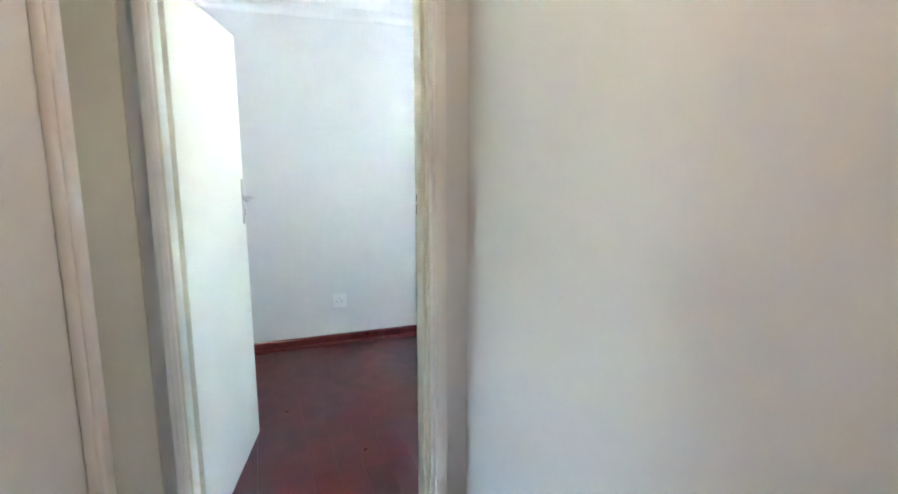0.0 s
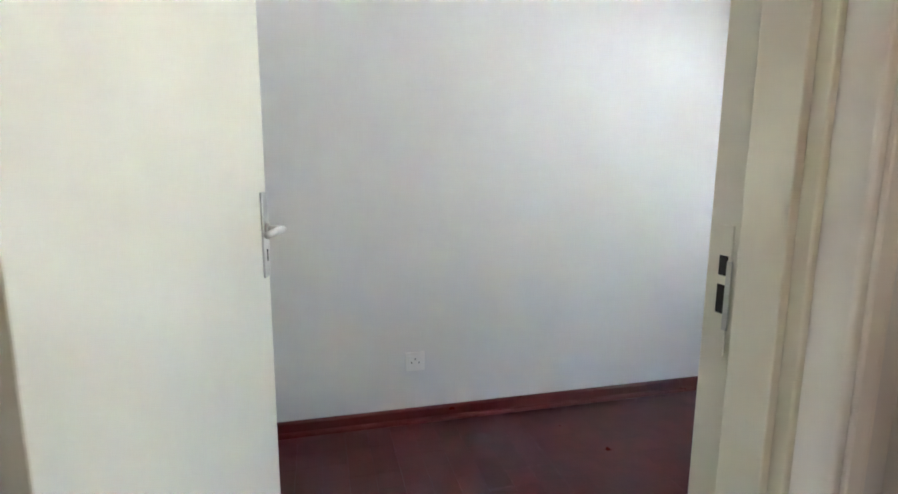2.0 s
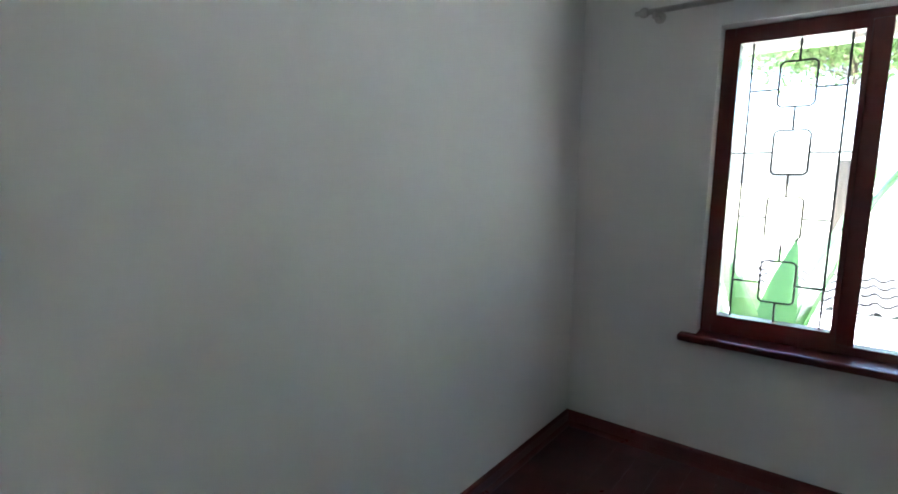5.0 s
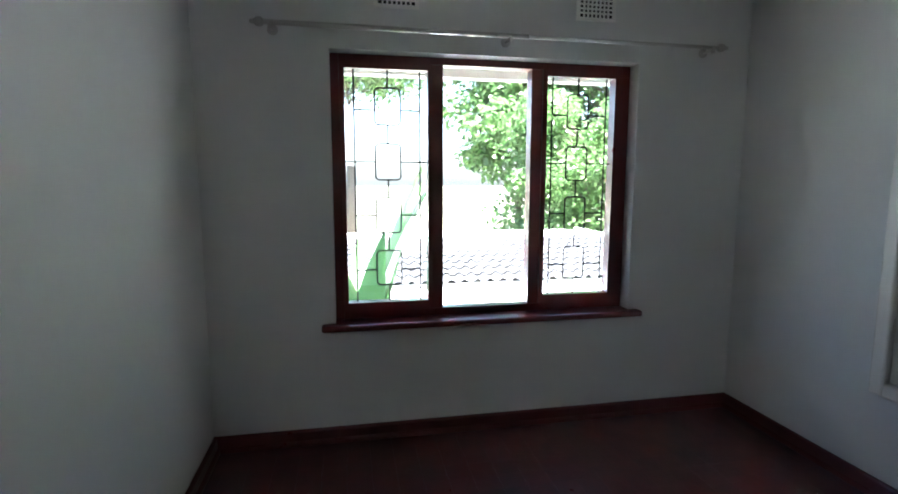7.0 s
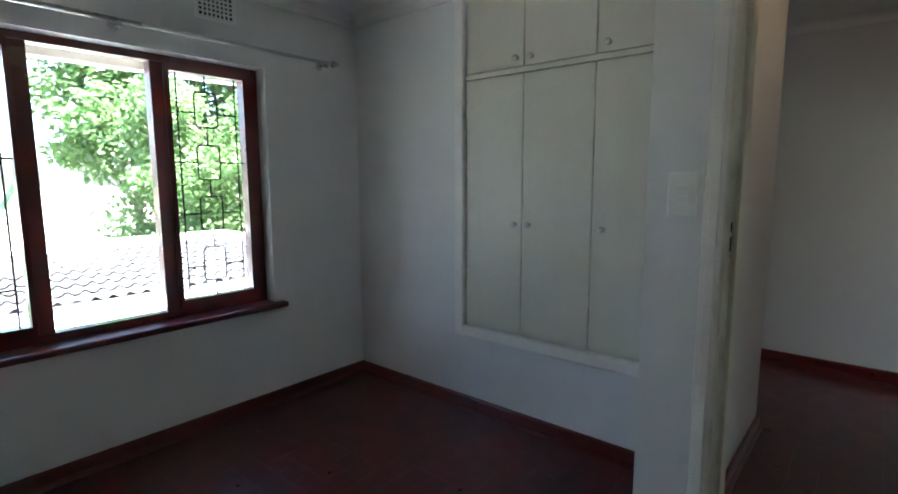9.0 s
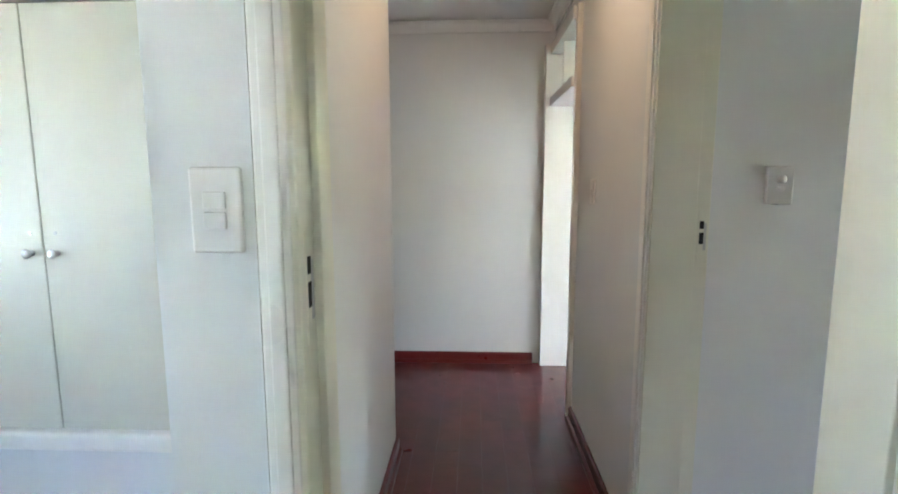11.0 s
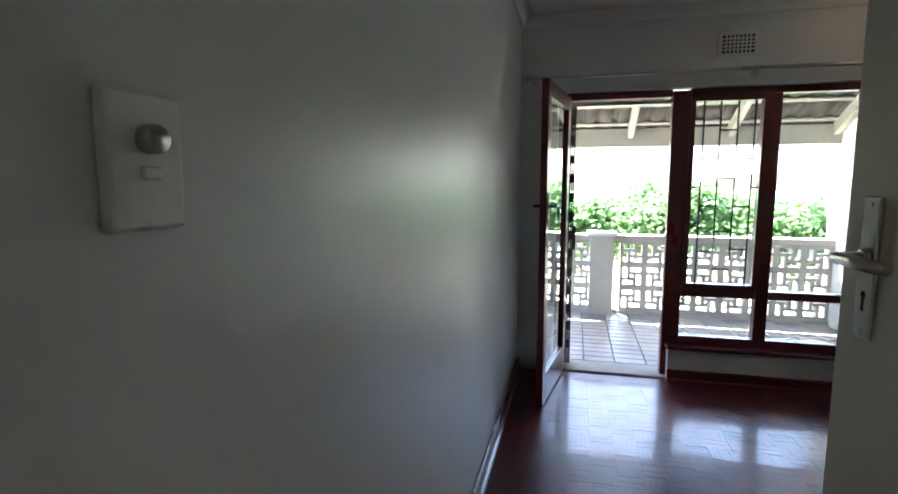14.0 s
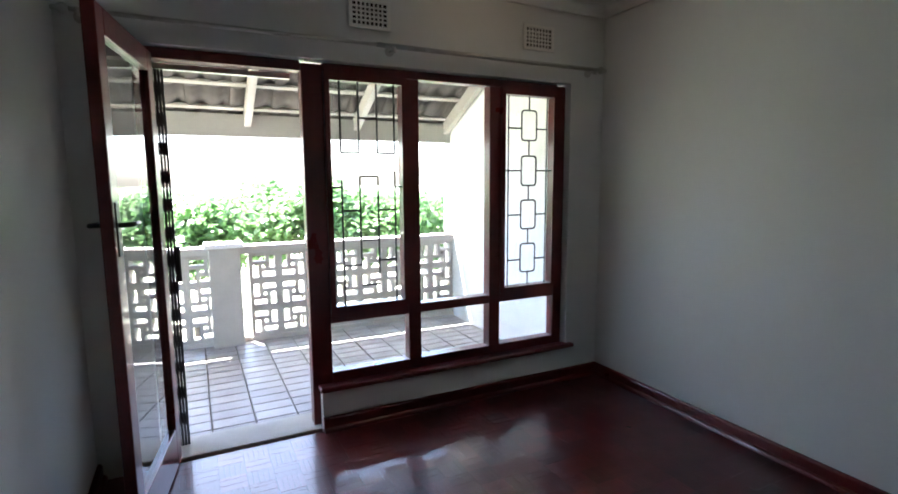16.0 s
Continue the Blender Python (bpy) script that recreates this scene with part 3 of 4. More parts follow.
SPLIT = [-0.985, -1.378, -1.786, -2.19, CY0 + 0.02]
KNOBS = [(-1.335, 1), (-1.425, 1), (-1.85, 1), (None, 0)]
for k in range(4):
    y1, y0 = SPLIT[k] - 0.0025, SPLIT[k + 1] + 0.0025
    for z0, z1, kz in ((CUZ0 + 0.022, 1.990, 1.178), (2.027, CUZ1 - 0.004, 2.068)):
        dr = part("door", soft_box(AX - 0.004, AX + 0.016, y0, y1, z0, z1, 0.003), CUP, cup, "cream cupboard door")
        ky = KNOBS[k][0]
        if ky is None:
            continue
        m = Matrix.Rotation(radians(-90), 4, "Y")
        part("knob", lathe(bmesh.new(), [(0.011, 0), (0.007, 0.006), (0.007, 0.014), (0.016, 0.020), (0.017, 0.026), (0.011, 0.031)], (AX - 0.004, ky, kz), 16, m), STEEL, dr, "small chrome knob", True)
        if z0 < 1:
            part("keyhole", lathe(bmesh.new(), [(0.007, 0), (0.006, 0.002)], (AX - 0.004, ky, kz + 0.068), 12, m), STEEL, dr, "round chrome keyhole")
    for z in (0.80, 1.80):
        part("hinge", tube(bmesh.new(), (AX - 0.006, SPLIT[k] if k != 1 else SPLIT[2], z - 0.03), (AX - 0.006, SPLIT[k] if k != 1 else SPLIT[2], z + 0.03), 0.004, 8), CUP, cup)


# ---------------------------------------------------------------- lamps on the ceiling
def ceiling_lamp(place):
    d = thing("ceiling_light", "round opal glass ceiling light, switched on", "ceiling light", place)
    part("base", lathe(bmesh.new(), [(0.10, 0), (0.10, -0.018), (0.09, -0.024)], (0, 0, 0), 28), PLASTIC, d, smooth=True)
    part("shade", lathe(bmesh.new(), [(0.085, -0.024), (0.125, -0.045), (0.140, -0.08), (0.115, -0.125), (0.06, -0.152), (0.01, -0.160)], (0, 0, 0), 28), GLOW, d, "lit opal glass shade", True)
    return d


ceiling_lamp((1.04, -6.66, CZ))
ceiling_lamp((3.45, -2.95, CZ))
ceiling_lamp((1.75, -2.50, CZ))

# ---------------------------------------------------------------- balcony front: door, windows
front = tagged(thing("window_2", "dark stained timber window wall with burglar bars above low panes", "window"), kind="structure")
GY0, GY1, GP = BY - 0.125, BY - 0.05, BY - 0.09
JX0, JX1 = 1.985, 2.10
part("jamb", soft_box(JX0, JX1, GY0, GY1, 0.02, 2.005, 0.005), WOOD, front)
part("frame_side", soft_box(OX0 + 0.004, 0.44, GY0, GY1, 0.24, 2.005, 0.005), WOOD, front)
part("frame_head", soft_box(0.44, JX0, GY0, GY1, 1.97, 2.016, 0.004), WOOD, front)
part("door_head", soft_box(JX1, OX1 - 0.05, GY0, GY1, 1.965, 2.016, 0.004), WOOD, front)
part("door_jamb", soft_box(OX1 - 0.05, OX1 - 0.004, GY0, GY1, 0.0, 2.016, 0.004), WOOD, front)
for x0, x1 in ((1.435, 1.515), (0.875, 0.955)):
    part("mullion", soft_box(x0, x1, GY0, GY1, 0.30, 1.97, 0.004), WOOD, front)
part("foot", soft_box(0.44, JX0, GY0, GY1, 0.24, 0.315, 0.004), WOOD, front)
for x0, x1 in ((0.44, 0.875), (0.955, 1.435), (1.515, JX0)):
    part("rail", soft_box(x0, x1, GY0, GY1, 0.60, 0.655, 0.004), WOOD, front)
    glazed(front, x0, x1, 0.315, 0.60, GP)
glazed(front, 0.955, 1.435, 0.655, 1.97, GP)
for k, (x0, x1) in enumerate(((1.515, JX0), (0.44, 0.875))):
    sash = part("sash", boxes((x0, x0 + 0.03, GY0 + 0.02, GY1 + 0.014, 0.655, 1.97), (x1 - 0.03, x1, GY0 + 0.02, GY1 + 0.014, 0.655, 1.97), (x0 + 0.03, x1 - 0.03, GY0 + 0.02, GY1 + 0.014, 1.93, 1.97), (x0 + 0.03, x1 - 0.03, GY0 + 0.02, GY1 + 0.014, 0.655, 0.695)), WOOD, front, "dark stained casement sash")
    glazed(sash, x0 + 0.03, x1 - 0.03, 0.695, 1.93, GP)
    if k:
        window_bars(sash, x0 + 0.03, x1 - 0.03, 0.695, 1.93, GP + 0.03, (x0 + x1) / 2 - 0.005)
    else:
        a, b, y, r = x0 + 0.03, x1 - 0.03, GP + 0.03, 0.006
        w = b - a
        for f in (0.14, 0.39, 0.65, 0.90):
            bm = bmesh.new()
            xx = b - w * f
            runs = {0.14: ((1.93, 1.55), (1.40, 0.695)), 0.39: ((1.93, 1.55), (1.42, 0.92)), 0.65: ((1.93, 1.55), (1.42, 0.86)), 0.90: ((1.93, 1.55), (1.45, 0.695))}[f]
            for za, zb in runs:
                tube(bm, (xx, y, za), (xx, y, zb), r, 6)
            part("upright", bm, BARS, sash, "thin dark steel burglar bar")
        for fa, fb, z in ((0.14, 0.39, 1.55), (0.65, 0.90, 1.55), (0.39, 0.65, 1.74), (0.0, 0.14, 1.36), (0.90, 1.0, 1.36), (0.39, 0.65, 1.42), (0.14, 0.39, 1.23), (0.65, 0.90, 1.23), (0.39, 0.65, 1.06), (0.14, 0.39, 0.92), (0.65, 0.90, 0.94), (0.39, 0.65, 0.80)):
            part("cross_bar", tube(bmesh.new(), (b - w * fa, y, z), (b - w * fb, y, z), r, 6), BARS, sash)
part("sill", soft_box(0.31, 2.075, BY - 0.045, BY + 0.035, 0.232, 0.262, 0.010, 3), WOOD, front, "dark red stained sill board")
part("threshold", soft_box(2.06, OX1, BY2 - 0.02, BY - 0.02, -0.06, 0.012, 0.006), CONC, front, "pale worn concrete threshold")

# glazed leaf, swung into the room
bd = thing("balcony_door", "open dark red stained timber door with one tall glass pane", "door", (2.79, BY - 0.045, 0), turn=81.0)
LW = 0.75
for x0, x1 in ((0.0, 0.085), (LW - 0.085, LW)):
    part("stile", soft_box(x0, x1, -0.021, 0.021, 0.01, 1.985, 0.004), WOOD, bd)
part("top_rail", soft_box(0.085, LW - 0.085, -0.021, 0.021, 1.89, 1.985, 0.004), WOOD, bd)
part("foot_rail", soft_box(0.085, LW - 0.085, -0.021, 0.021, 0.01, 0.20, 0.004), WOOD, bd)
glazed(bd, 0.085, LW - 0.085, 0.20, 1.89, 0.0)
for s in (1, -1):
    bm = bmesh.new()
    tube(bm, (LW - 0.04, s * 0.02, 1.25), (LW - 0.04, s * 0.065, 1.25), 0.009, 10)
    tube(bm, (LW - 0.035, s * 0.062, 1.25), (LW - 0.145, s * 0.062, 1.25), 0.008, 10)
    part("lever", bm, DARKMETAL, bd, "dark metal lever handle", True)
    part("back_plate", soft_box(LW - 0.058, LW - 0.022, min(s * 0.02, s * 0.026), max(s * 0.02, s * 0.026), 1.14, 1.33, 0.003), DARKMETAL, bd)

# folded security trellis gate by the hinge side
gate = thing("security_gate", "folded black steel trellis security gate beside the door", "security gate", (2.755, BY - 0.17, 0.012))
for k in range(4):
    x = -0.018 + 0.014 * k
    part("upright", soft_box(x - 0.0058, x + 0.0058, -0.012, 0.012, 0.0, 1.945, 0.002), DARKMETAL, gate)
for k in range(13):
    z = 0.10 + 0.14 * k
    bm = bmesh.new()
    for k2 in range(3):
        x = -0.018 + 0.014 * k2
        tube(bm, (x, 0.012, z), (x + 0.014, 0.012, z + 0.10), 0.0045, 6)
        tube(bm, (x + 0.014, -0.012, z), (x, -0.012, z + 0.10), 0.0045, 6)
    part("lattice_link", bm, DARKMETAL, gate)
part("track", soft_box(-0.62, 0.03, -0.014, 0.014, 1.925, 1.953, 0.003), STEEL, gate, "steel top track")
part("latch", soft_box(-0.042, -0.023, -0.016, 0.016, 0.88, 1.06, 0.004), DARKMETAL, gate)

# ---------------------------------------------------------------- balcony
BF = -0.03
PY = -9.30
setting("floor_balcony", boxes((-0.1, 5.6, PY - 0.2, BY2 + 0.0, -0.35, BF - 0.012)), MORTAR, "clay paver balcony floor with dark joints", "floor")
wv = bmesh.new()
slope = math.tan(radians(26))
ROOF0 = 1.80                                # underside height at the balustrade


def roof_z(y):
    return ROOF0 + (y - PY) * slope


pts = [(PY - 0.15, -0.35), (BY2, -0.35), (BY2, roof_z(BY2) + 0.10), (PY - 0.15, roof_z(PY - 0.15) + 0.10)]
rings = [[wv.verts.new((x, y, z)) for y, z in pts] for x in (0.0, 0.21)]
for k in range(4):
    wv.faces.new((rings[0][k], rings[0][(k + 1) % 4], rings[1][(k + 1) % 4], rings[1][k]))
wv.faces.new(rings[0])
wv.faces.new(rings[1][::-1])
setting("wall_balcony_side", wv, PLASTER, "white plastered side wall of the balcony under the sloping roof")

rail = thing("balustrade", "pale breeze-block balustrade with pinwheel openings and coping", "balustrade")
part("coping", soft_box(0.21, 5.6, PY - 0.085, PY + 0.075, 0.765, 0.835, 0.008), CONC, rail, "pale concrete coping")
part("foot_course", soft_box(0.21, 5.6, PY - 0.06, PY + 0.06, BF - 0.012, BF + 0.04, 0.004), CONC, rail)
U, BZ = 0.2515, BF + 0.04
grid = [0.0, 0.115, 0.315, 0.43, 0.57, 0.685, 0.885, 1.0]
holes = ((0.115, 0.57, 0.685, 0.885), (0.685, 0.885, 0.43, 0.885), (0.43, 0.885, 0.115, 0.315), (0.115, 0.315, 0.115, 0.57), (0.43, 0.57, 0.43, 0.57))
bm = bmesh.new()
for i in range(7):
    for j in range(7):
        cx, cz = (grid[i] + grid[i + 1]) / 2, (grid[j] + grid[j + 1]) / 2
        if not any(a < cx < b and c < cz < d for a, b, c, d in holes):
            box(bm, grid[i] * U * 0.996, grid[i + 1] * U * 0.996, -0.045, 0.045, grid[j] * U * 0.996, grid[j + 1] * U * 0.996)
bmesh.ops.remove_doubles(bm, verts=bm.verts[:], dist=1e-5)
block = mesh_of("block", bm, CONC)
for i in range(21):
    for j in range(3):
        x = 0.215 + i * U
        if 2.28 < x + U / 2 < 2.60:
            continue
        o = new("block", block)
        o.parent = rail
        flip = (i + j) % 2
        o.matrix_world = pose(x + (U * 0.996 if flip else 0), PY, BZ + j * U, 0, 0, 0) @ Matrix.Diagonal((-1 if flip else 1, 1, 1, 1))
pil = thing("pillar", "square pale plastered balustrade pillar with a flat cap", "pillar", (2.425, PY + 0.02, BF))
part("shaft", soft_box(-0.125, 0.125, -0.10, 0.10, -0.012, 0.86, 0.008), CONC, pil)
part("cap", soft_box(-0.155, 0.155, -0.13, 0.13, 0.86, 0.895, 0.006), PLASTER, pil)

# roof over the balcony: beam, rafters, battens and waved tiles seen from below
rf = thing("balcony_roof", "sloping roof of waved concrete tiles on pale painted rafters", "roof")
part("beam", soft_box(0.21, 5.6, PY - 0.06, PY + 0.0, 1.775, 1.965, 0.005), BEAM, rf, "pale painted eaves beam")
lift = Matrix.Rotation(radians(26), 4, "X")
for x in (0.26, 1.20, 2.17, 3.14, 4.10):
    o = part("rafter", soft_box(-0.028, 0.028, -0.15, 2.05, -0.07, 0.045, 0.004), BEAM, rf, "pale painted rafter")
    o.matrix_world = Matrix.Translation((x, PY, ROOF0 + 0.14)) @ lift


def waved_tile(width, length, waves, amp, thick):
    bm = bmesh.new()
    n = waves * 10
    rows = []
    for y, z in ((0.0, 0.0), (length, -0.012)):
        for dz in (0.0, -thick):
            rows.append([bm.verts.new((width * k / n, y, z + dz + amp * math.sin(6.2832 * waves * k / n) * (1.0 if math.sin(6.2832 * waves * k / n) > 0 else 0.55))) for k in range(n + 1)])
    for k in range(n):
        for a, b in ((0, 2), (1, 3), (0, 1), (2, 3)):
            bm.faces.new((rows[a][k], rows[a][k + 1], rows[b][k + 1], rows[b][k]))
    bm.faces.new((rows[0][0], rows[1][0], rows[3][0], rows[2][0]))
    bm.faces.new((rows[0][n], rows[1][n], rows[3][n], rows[2][n]))
    return bm


under = mesh_of("tile", waved_tile(0.33, 0.40, 2, 0.020, 0.016), UTILE, True)
for j in range(7):
    for i in range(17):
        o = new("tile", under)
        o.parent = rf
        o.matrix_world = Matrix.Translation((0.0 + i * 0.33, PY, ROOF0 + 0.20)) @ lift @ pose(0, -0.35 + j * 0.335, 0.010, 3.2, 0, 0)
for j in range(7):
    o = part("batten", boxes((0.21, 5.6, -0.02, 0.02, -0.012, 0.012)), BEAM, rf)
    o.matrix_world = Matrix.Translation((0, PY, ROOF0 + 0.185)) @ lift @ pose(0, -0.28 + j * 0.335, 0, 0, 0, 0)

# roof out of view, added to stop sun slipping in above the balcony
hr = thing("house_roof", "unseen flat roof deck added to block sun above the balcony", "roof")
part("deck", boxes((-0.6, 5.8, -7.95, 0.26, 2.80, 2.92)), BEAM, hr)
part("closing_strip", boxes((-0.6, 5.8, 0.05, 0.26, 2.68, 2.80)), BEAM, hr)

# ---------------------------------------------------------------- outside the first room
setting("ground", boxes((-400, 400, -400, 400, -3.4, -3.1)), GRASS, "uneven lawn and soil round the house", "ground")
part_lo = thing("eave", "pale boarded eave with a gutter board over the window", "eave")
part("soffit", boxes((-1.5, 5.5, 0.252, 0.80, 2.22, 2.25)), BEAM, part_lo)
part("gutter", soft_box(-1.5, 5.5, 0.80, 0.90, 2.125, 2.27, 0.01), BEAM, part_lo)

nr = thing("lower_roof", "low pale tiled roof with waved tiles below the window", "roof")
RY0, RY1, RZ0, RZ1 = 3.35, 6.1, 0.19, 0.41
ang = math.atan2(RZ1 - RZ0, RY1 - RY0)
top = mesh_of("tile", waved_tile(0.33, 0.40, 2, 0.026, 0.016), RTILE, True)
lift2 = Matrix.Rotation(ang, 4, "X")
for j in range(8):
    for i in range(28):
        x = -3.2 + i * 0.33
        if x > 5.7 - j * 0.12:
            continue
        o = new("tile", top)
        o.parent = nr
        o.matrix_world = Matrix.Translation((x, RY0, RZ0)) @ lift2 @ pose(0, j * 0.35, 0.012 + 0.001 * (i % 2), -3.5, 0, 0)
hip = bmesh.new()
tube(hip, (5.9, RY0, RZ0 + 0.05), (4.9, RY1 + 0.1, RZ1 + 0.06), 0.10, 12)
tube(hip, (-3.3, RY1 + 0.1, RZ1 + 0.03), (4.9, RY1 + 0.1, RZ1 + 0.03), 0.09, 12)
part("ridge_cap", hip, PLASTER, nr, "white ridge capping", True)
part("deck", boxes((-3.3, 6.0, RY0 + 0.04, RY1, -0.36, RZ0 - 0.03)), PLASTER, nr)
fl = thing("flat_roof", "white flat concrete roof slab", "roof")
part("slab", soft_box(-3.3, 5.0, 2.05, 2.62, -0.36, -0.18, 0.02), PLASTER, fl)
# nearer slab below the view, added to bounce sun onto the west wall
part("bounce_slab", soft_box(1.45, 5.0, 0.95, 2.01, -0.36, -0.19, 0.02), PLASTER, fl, "unseen white slab added to bounce light into the bedroom")
part("wall", boxes((-3.2, 4.9, 2.2, RY1 - 0.2, -3.1, -0.36)), PLASTER, fl, "white plastered wall")
# unseen support under the added slab
part("wall", boxes((1.55, 4.9, 1.05, 2.2, -3.1, -0.36)), PLASTER, fl, "white plastered wall")
part("fascia", soft_box(-3.3, 1.45, 2.01, 2.05, -0.4, -0.10, 0.01), PLASTER, fl)


# lapped painted metal sheets added below the tiles, pitched to bounce light indoors
apron = thing("metal_apron", "pale sheet apron added under the lower roof's edge to bounce light", "roof")
pitch = Matrix.Rotation(radians(20), 4, "X")
for i in range(11):
    o = part("sheet", soft_box(0.0, 0.80, 0.0, 0.80, -0.004, 0.0, 0.0015, 1), SHEET, apron)
    o.matrix_world = Matrix.Translation((-3.3 + i * 0.76, 2.60, -0.165 + 0.003 * (i % 2))) @ pitch
    o = part("seam", soft_box(-0.012, 0.012, 0.0, 0.80, 0.0, 0.022, 0.004, 1), SHEET, apron)
    o.matrix_world = Matrix.Translation((-3.3 + i * 0.76 + 0.01, 2.60, -0.163)) @ pitch

# ---------------------------------------------------------------- plants
def leaf_cloud(bm, rng, centre, radii, count, size):
    """Small folded leaves, thickest near the outside of the clump."""
    cx, cy, cz = centre
    for _ in range(count):
        d = Vector((rng.gauss(0, 1), rng.gauss(0, 1), rng.gauss(0, 1))).normalized() * (rng.random() ** 0.4)
        p = Vector((cx + d.x * radii[0], cy + d.y * radii[1], cz + d.z * radii[2]))
        q = Euler((rng.uniform(-1.2, 0.6), rng.uniform(-0.7, 0.7), rng.uniform(0, 6.3))).to_matrix()
        s = size * rng.uniform(0.6, 1.4)
        v = [bm.verts.new(p + q @ Vector(c)) for c in ((0, 0, 0), (0.32 * s, 0.5 * s, 0.10 * s), (0, s, -0.08 * s), (-0.32 * s, 0.5 * s, 0.10 * s), (0, 0.5 * s, 0))]
        bm.faces.new((v[0], v[1], v[4]))
        bm.faces.new((v[1], v[2], v[4]))
        bm.faces.new((v[2], v[3], v[4]))
        bm.faces.new((v[3], v[0], v[4]))


def tree(name, label, place, height, spread, clumps, leaves, size, seed, low=0.3):
    rng = random.Random(seed)
    d = thing(name, label, "tree" if name == "tree" else "shrub", place)
    trunk = bmesh.new()
    tube(trunk, (0, 0, -0.05), (0.08, 0.05, height * 0.5), 0.05 * spread + 0.04, 10, 0.03 * spread + 0.02)
    crown = bmesh.new()
    for k in range(clumps):
        a, f = rng.uniform(0, 6.28), rng.uniform(low, 1.0)
        rr = spread * rng.uniform(0.25, 1.0) * math.sqrt(max(0.05, 1 - ((f - 0.6) / 0.55) ** 2))
        c = (math.cos(a) * rr, math.sin(a) * rr, height * f)
        tube(trunk, (0.06, 0.04, height * max(0.15, f - 0.15)), c, 0.022, 6, 0.005)
        s = spread * rng.uniform(0.22, 0.42)
        leaf_cloud(crown, rng, c, (s, s, s * 0.75), leaves, size)
    part("trunk", trunk, BARK, d, "grey-brown trunk and limbs", True)
    me = bpy.data.meshes.new("crown")
    crown.to_mesh(me)
    crown.free()
    me.materials.append(LEAF)
    o = new("crown", me)
    o.parent = d
    tagged(o, "many small green leaves")
    return d


tree("tree", "leafy green tree beyond the lower roof", (6.3, 8.9, -3.1), 6.4, 2.1, 60, 420, 0.12, 3)
tree("tree", "tall dark green tree in the garden", (6.2, 13.5, -3.1), 9.8, 2.5, 46, 220, 0.24, 5, 0.5)
tree("tree", "tall green tree with drooping boughs", (8.6, 12.0, -3.1), 9.0, 3.4, 60, 300, 0.2, 8)
# next two trees stand out of view, added to darken the bedroom's west wall
tree("tree", "unseen broad leafy green tree added to block sky light", (11.4, 9.6, -3.1), 9.4, 3.4, 60, 300, 0.2, 12)
tree("tree", "unseen tall leafy green tree added to block sky light", (10.8, 4.6, -3.1), 9.0, 3.2, 60, 300, 0.2, 14)
tree("tree", "leafy green tree with a broad high crown", (0.8, 22.0, -3.1), 10.4, 5.2, 60, 260, 0.24, 9, 0.90)


def banana(place, seed):
    rng = random.Random(seed)
    d = thing("banana_plant", "tall banana plant with long bright green torn leaves", "plant", place)
    part("stem", tube(bmesh.new(), (0, 0, -0.05), (0.05, 0, 2.6), 0.12, 12, 0.07), LEAF2, d, "thick green stem", True)
    for k in range(9):
        a, up = k * 0.74 + rng.uniform(-0.2, 0.2), rng.uniform(0.9, 1.6)
        bm = bmesh.new()
        n, ln = 12, rng.uniform(0.7, 1.0)
        rows = []
        for i in range(n + 1):
            f = i / n
            out, z = ln * (0.25 * f + 0.5 * f * f), 2.55 + 1.75 * up * f - 0.40 * up * f * f
            w = 0.115 * math.sin(math.pi * min(1, 0.08 + f * 0.92)) + 0.01
            c = Vector((math.cos(a) * out, math.sin(a) * out, z))
            s = Vector((-math.sin(a), math.cos(a), 0)) * w
            rows.append([bm.verts.new(c - s - Vector((0, 0, 0.05))), bm.verts.new(c), bm.verts.new(c + s - Vector((0, 0, 0.05)))])
        for i in range(n):
            for j in (0, 1):
                bm.faces.new((rows[i][j], rows[i][j + 1], rows[i + 1][j + 1], rows[i + 1][j]))
        part("leaf", bm, LEAF2, d, "long torn green leaf", True)
    return d


banana((0.80, 1.35, -3.1), 2)

for i, (x, y, h) in enumerate(((-1.5, -14.5, 3.9), (0.6, -15.2, 4.2), (2.6, -14.2, 3.9), (4.6, -14.8, 4.1), (6.8, -14.4, 4.0))):
    tree("shrub", "broad leafy green shrub beyond the balcony", (x, y, -3.1), h + 0.1, 1.6, 40, 300, 0.14, 20 + i, 0.80)


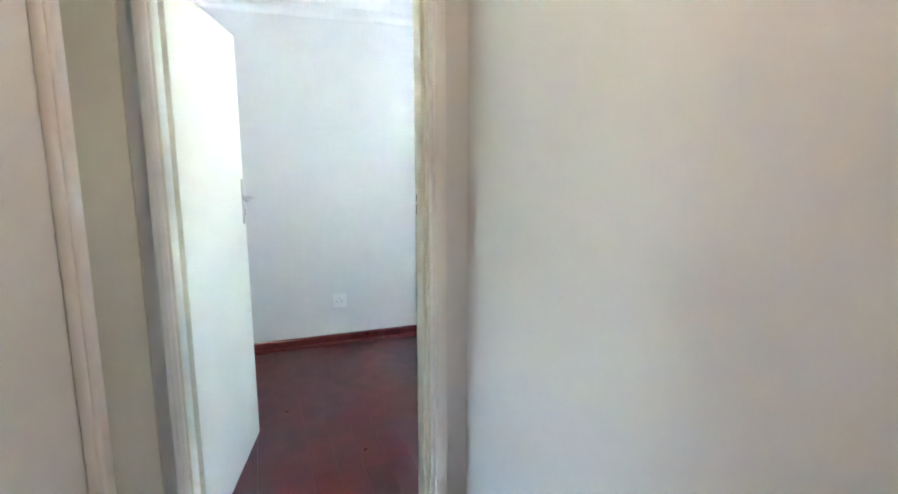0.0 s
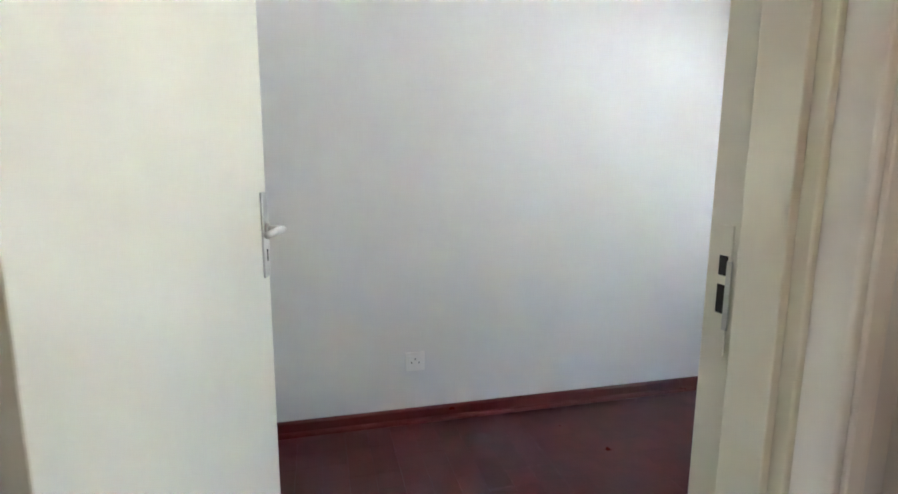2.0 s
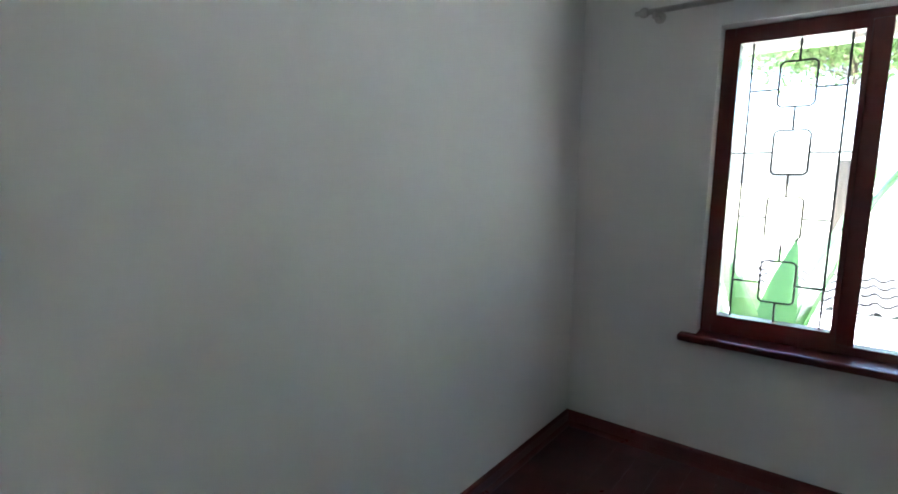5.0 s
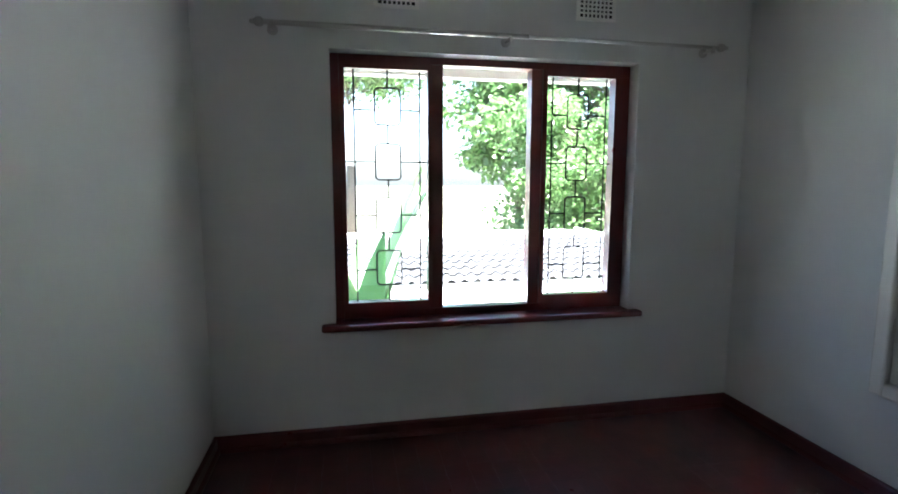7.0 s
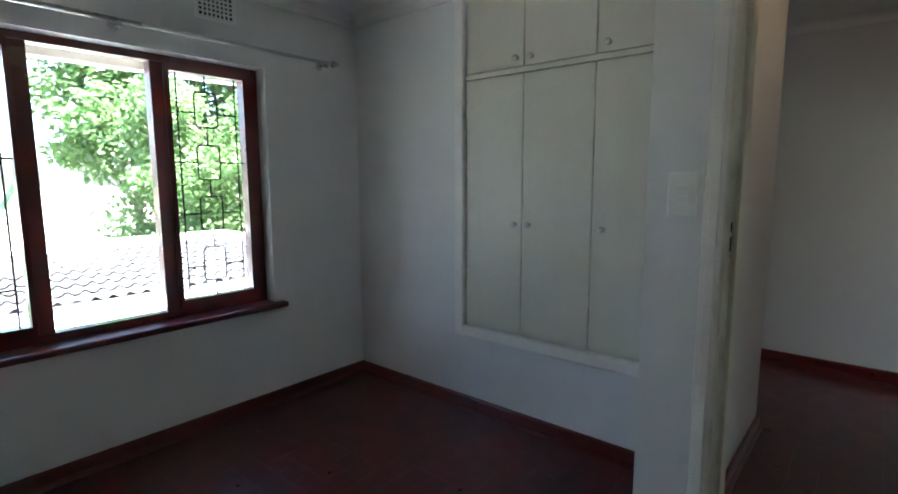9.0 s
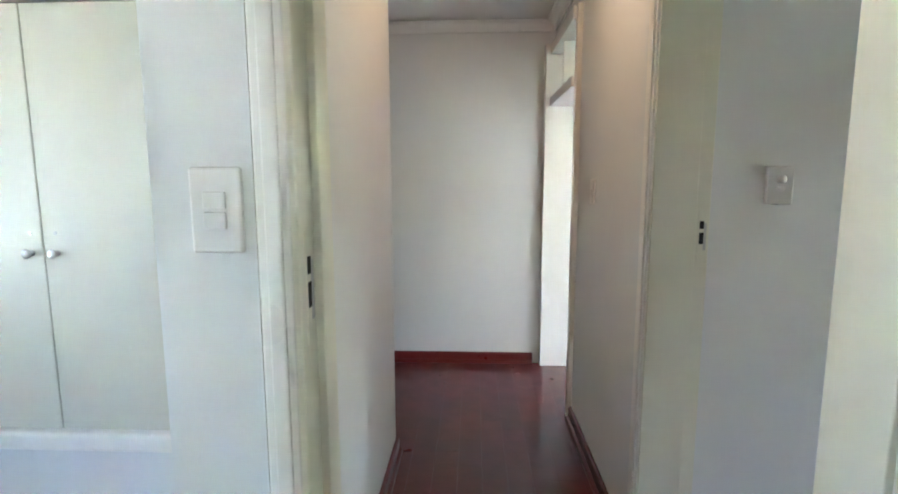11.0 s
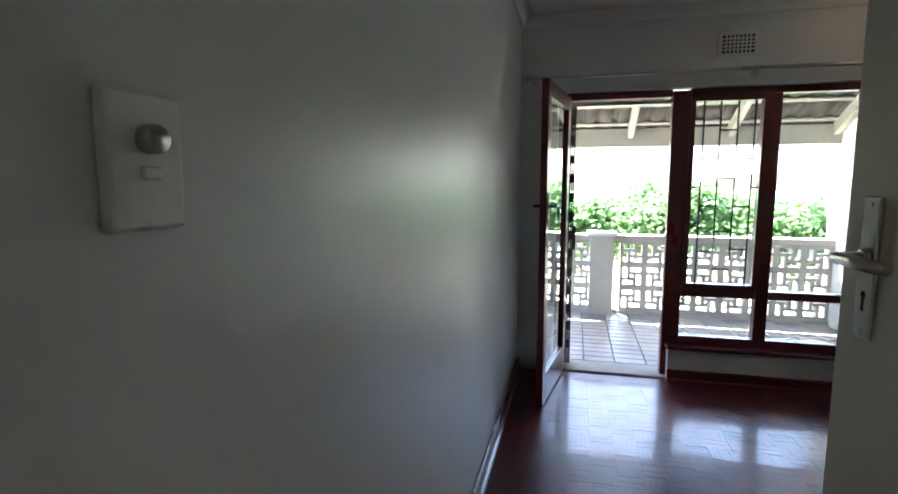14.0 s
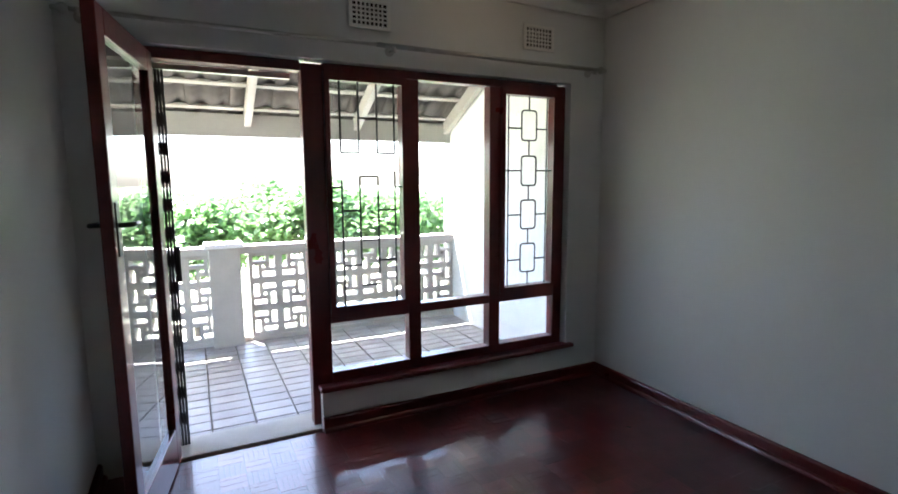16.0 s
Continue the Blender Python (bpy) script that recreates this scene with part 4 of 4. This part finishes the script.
# ---------------------------------------------------------------- floor pieces
def block_mesh(material):
    return mesh_of("parquet_block", boxes(*[(0.0003 + k * 0.024, 0.0237 + k * 0.024, 0.0003, 0.1197, -0.012, 0.0 - 0.0004 * (k % 2)) for k in range(5)]), material)


floor_ob = bpy.data.objects["floor"]
# blocks by the balcony door take the lighter, sheen-toned parquet
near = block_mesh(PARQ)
P = 0.12
rest_v, rest_f = [], []


def rest_block(x, y, turned):
    u = [(0.0002, 0.0002), (0.1198, 0.0002), (0.1198, 0.1198), (0.0002, 0.1198)]
    n, lean = len(rest_v), (tilt.uniform(-0.0015, 0.0015), tilt.uniform(-0.0015, 0.0015))
    rest_v.extend([(x + p, y + q, -0.0004 + lean[0] * (p - 0.06) + lean[1] * (q - 0.06)) for p, q in u] + [(x + p, y + q, -0.012) for p, q in u])
    rest_f.append((n, n + 1, n + 2, n + 3))
    for e in range(4):
        rest_f.append((n + e, n + 4 + e, n + 4 + (e + 1) % 4, n + (e + 1) % 4))


made = 0
tilt = random.Random(4)
for i in range(46):
    for j in range(62):
        x, y = -0.03 + i * P, -7.21 + j * P
        if y < HS2 - 0.1 and (x > BE - 0.02 and x < 3.38 or x < BX - 0.06 or y > AS - 0.2 and x < 2.1):
            continue
        if y > HN + 0.05 and AX < x < HC:
            continue
        turned = (i + j) % 2
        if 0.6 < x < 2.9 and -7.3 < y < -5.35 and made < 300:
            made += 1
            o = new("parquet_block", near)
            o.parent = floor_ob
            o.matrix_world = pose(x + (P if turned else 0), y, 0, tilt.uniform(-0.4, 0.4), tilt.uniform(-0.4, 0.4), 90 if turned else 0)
        else:
            rest_block(x, y, turned)
me = bpy.data.meshes.new("parquet_field")
me.from_pydata(rest_v, [], rest_f)
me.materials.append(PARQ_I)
field = new("parquet_field", me)
field.parent = floor_ob
tagged(field, kind="stuff")

bal_floor = bpy.data.objects["floor_balcony"]
paver = mesh_of("paver", soft_box(0.004, 0.236, 0.004, 0.116, -0.02, 0.0, 0.003, 1), QUARRY)
for i in range(15):
    for j in range(15):
        x, y = 0.22 + i * 0.24, BY2 - 0.02 - 0.12 * (j + 1)
        o = new("paver", paver)
        o.parent = bal_floor
        o.matrix_world = pose(x, y, BF + 0.001 * ((i * 7 + j * 3) % 3), 0, 0, 0)
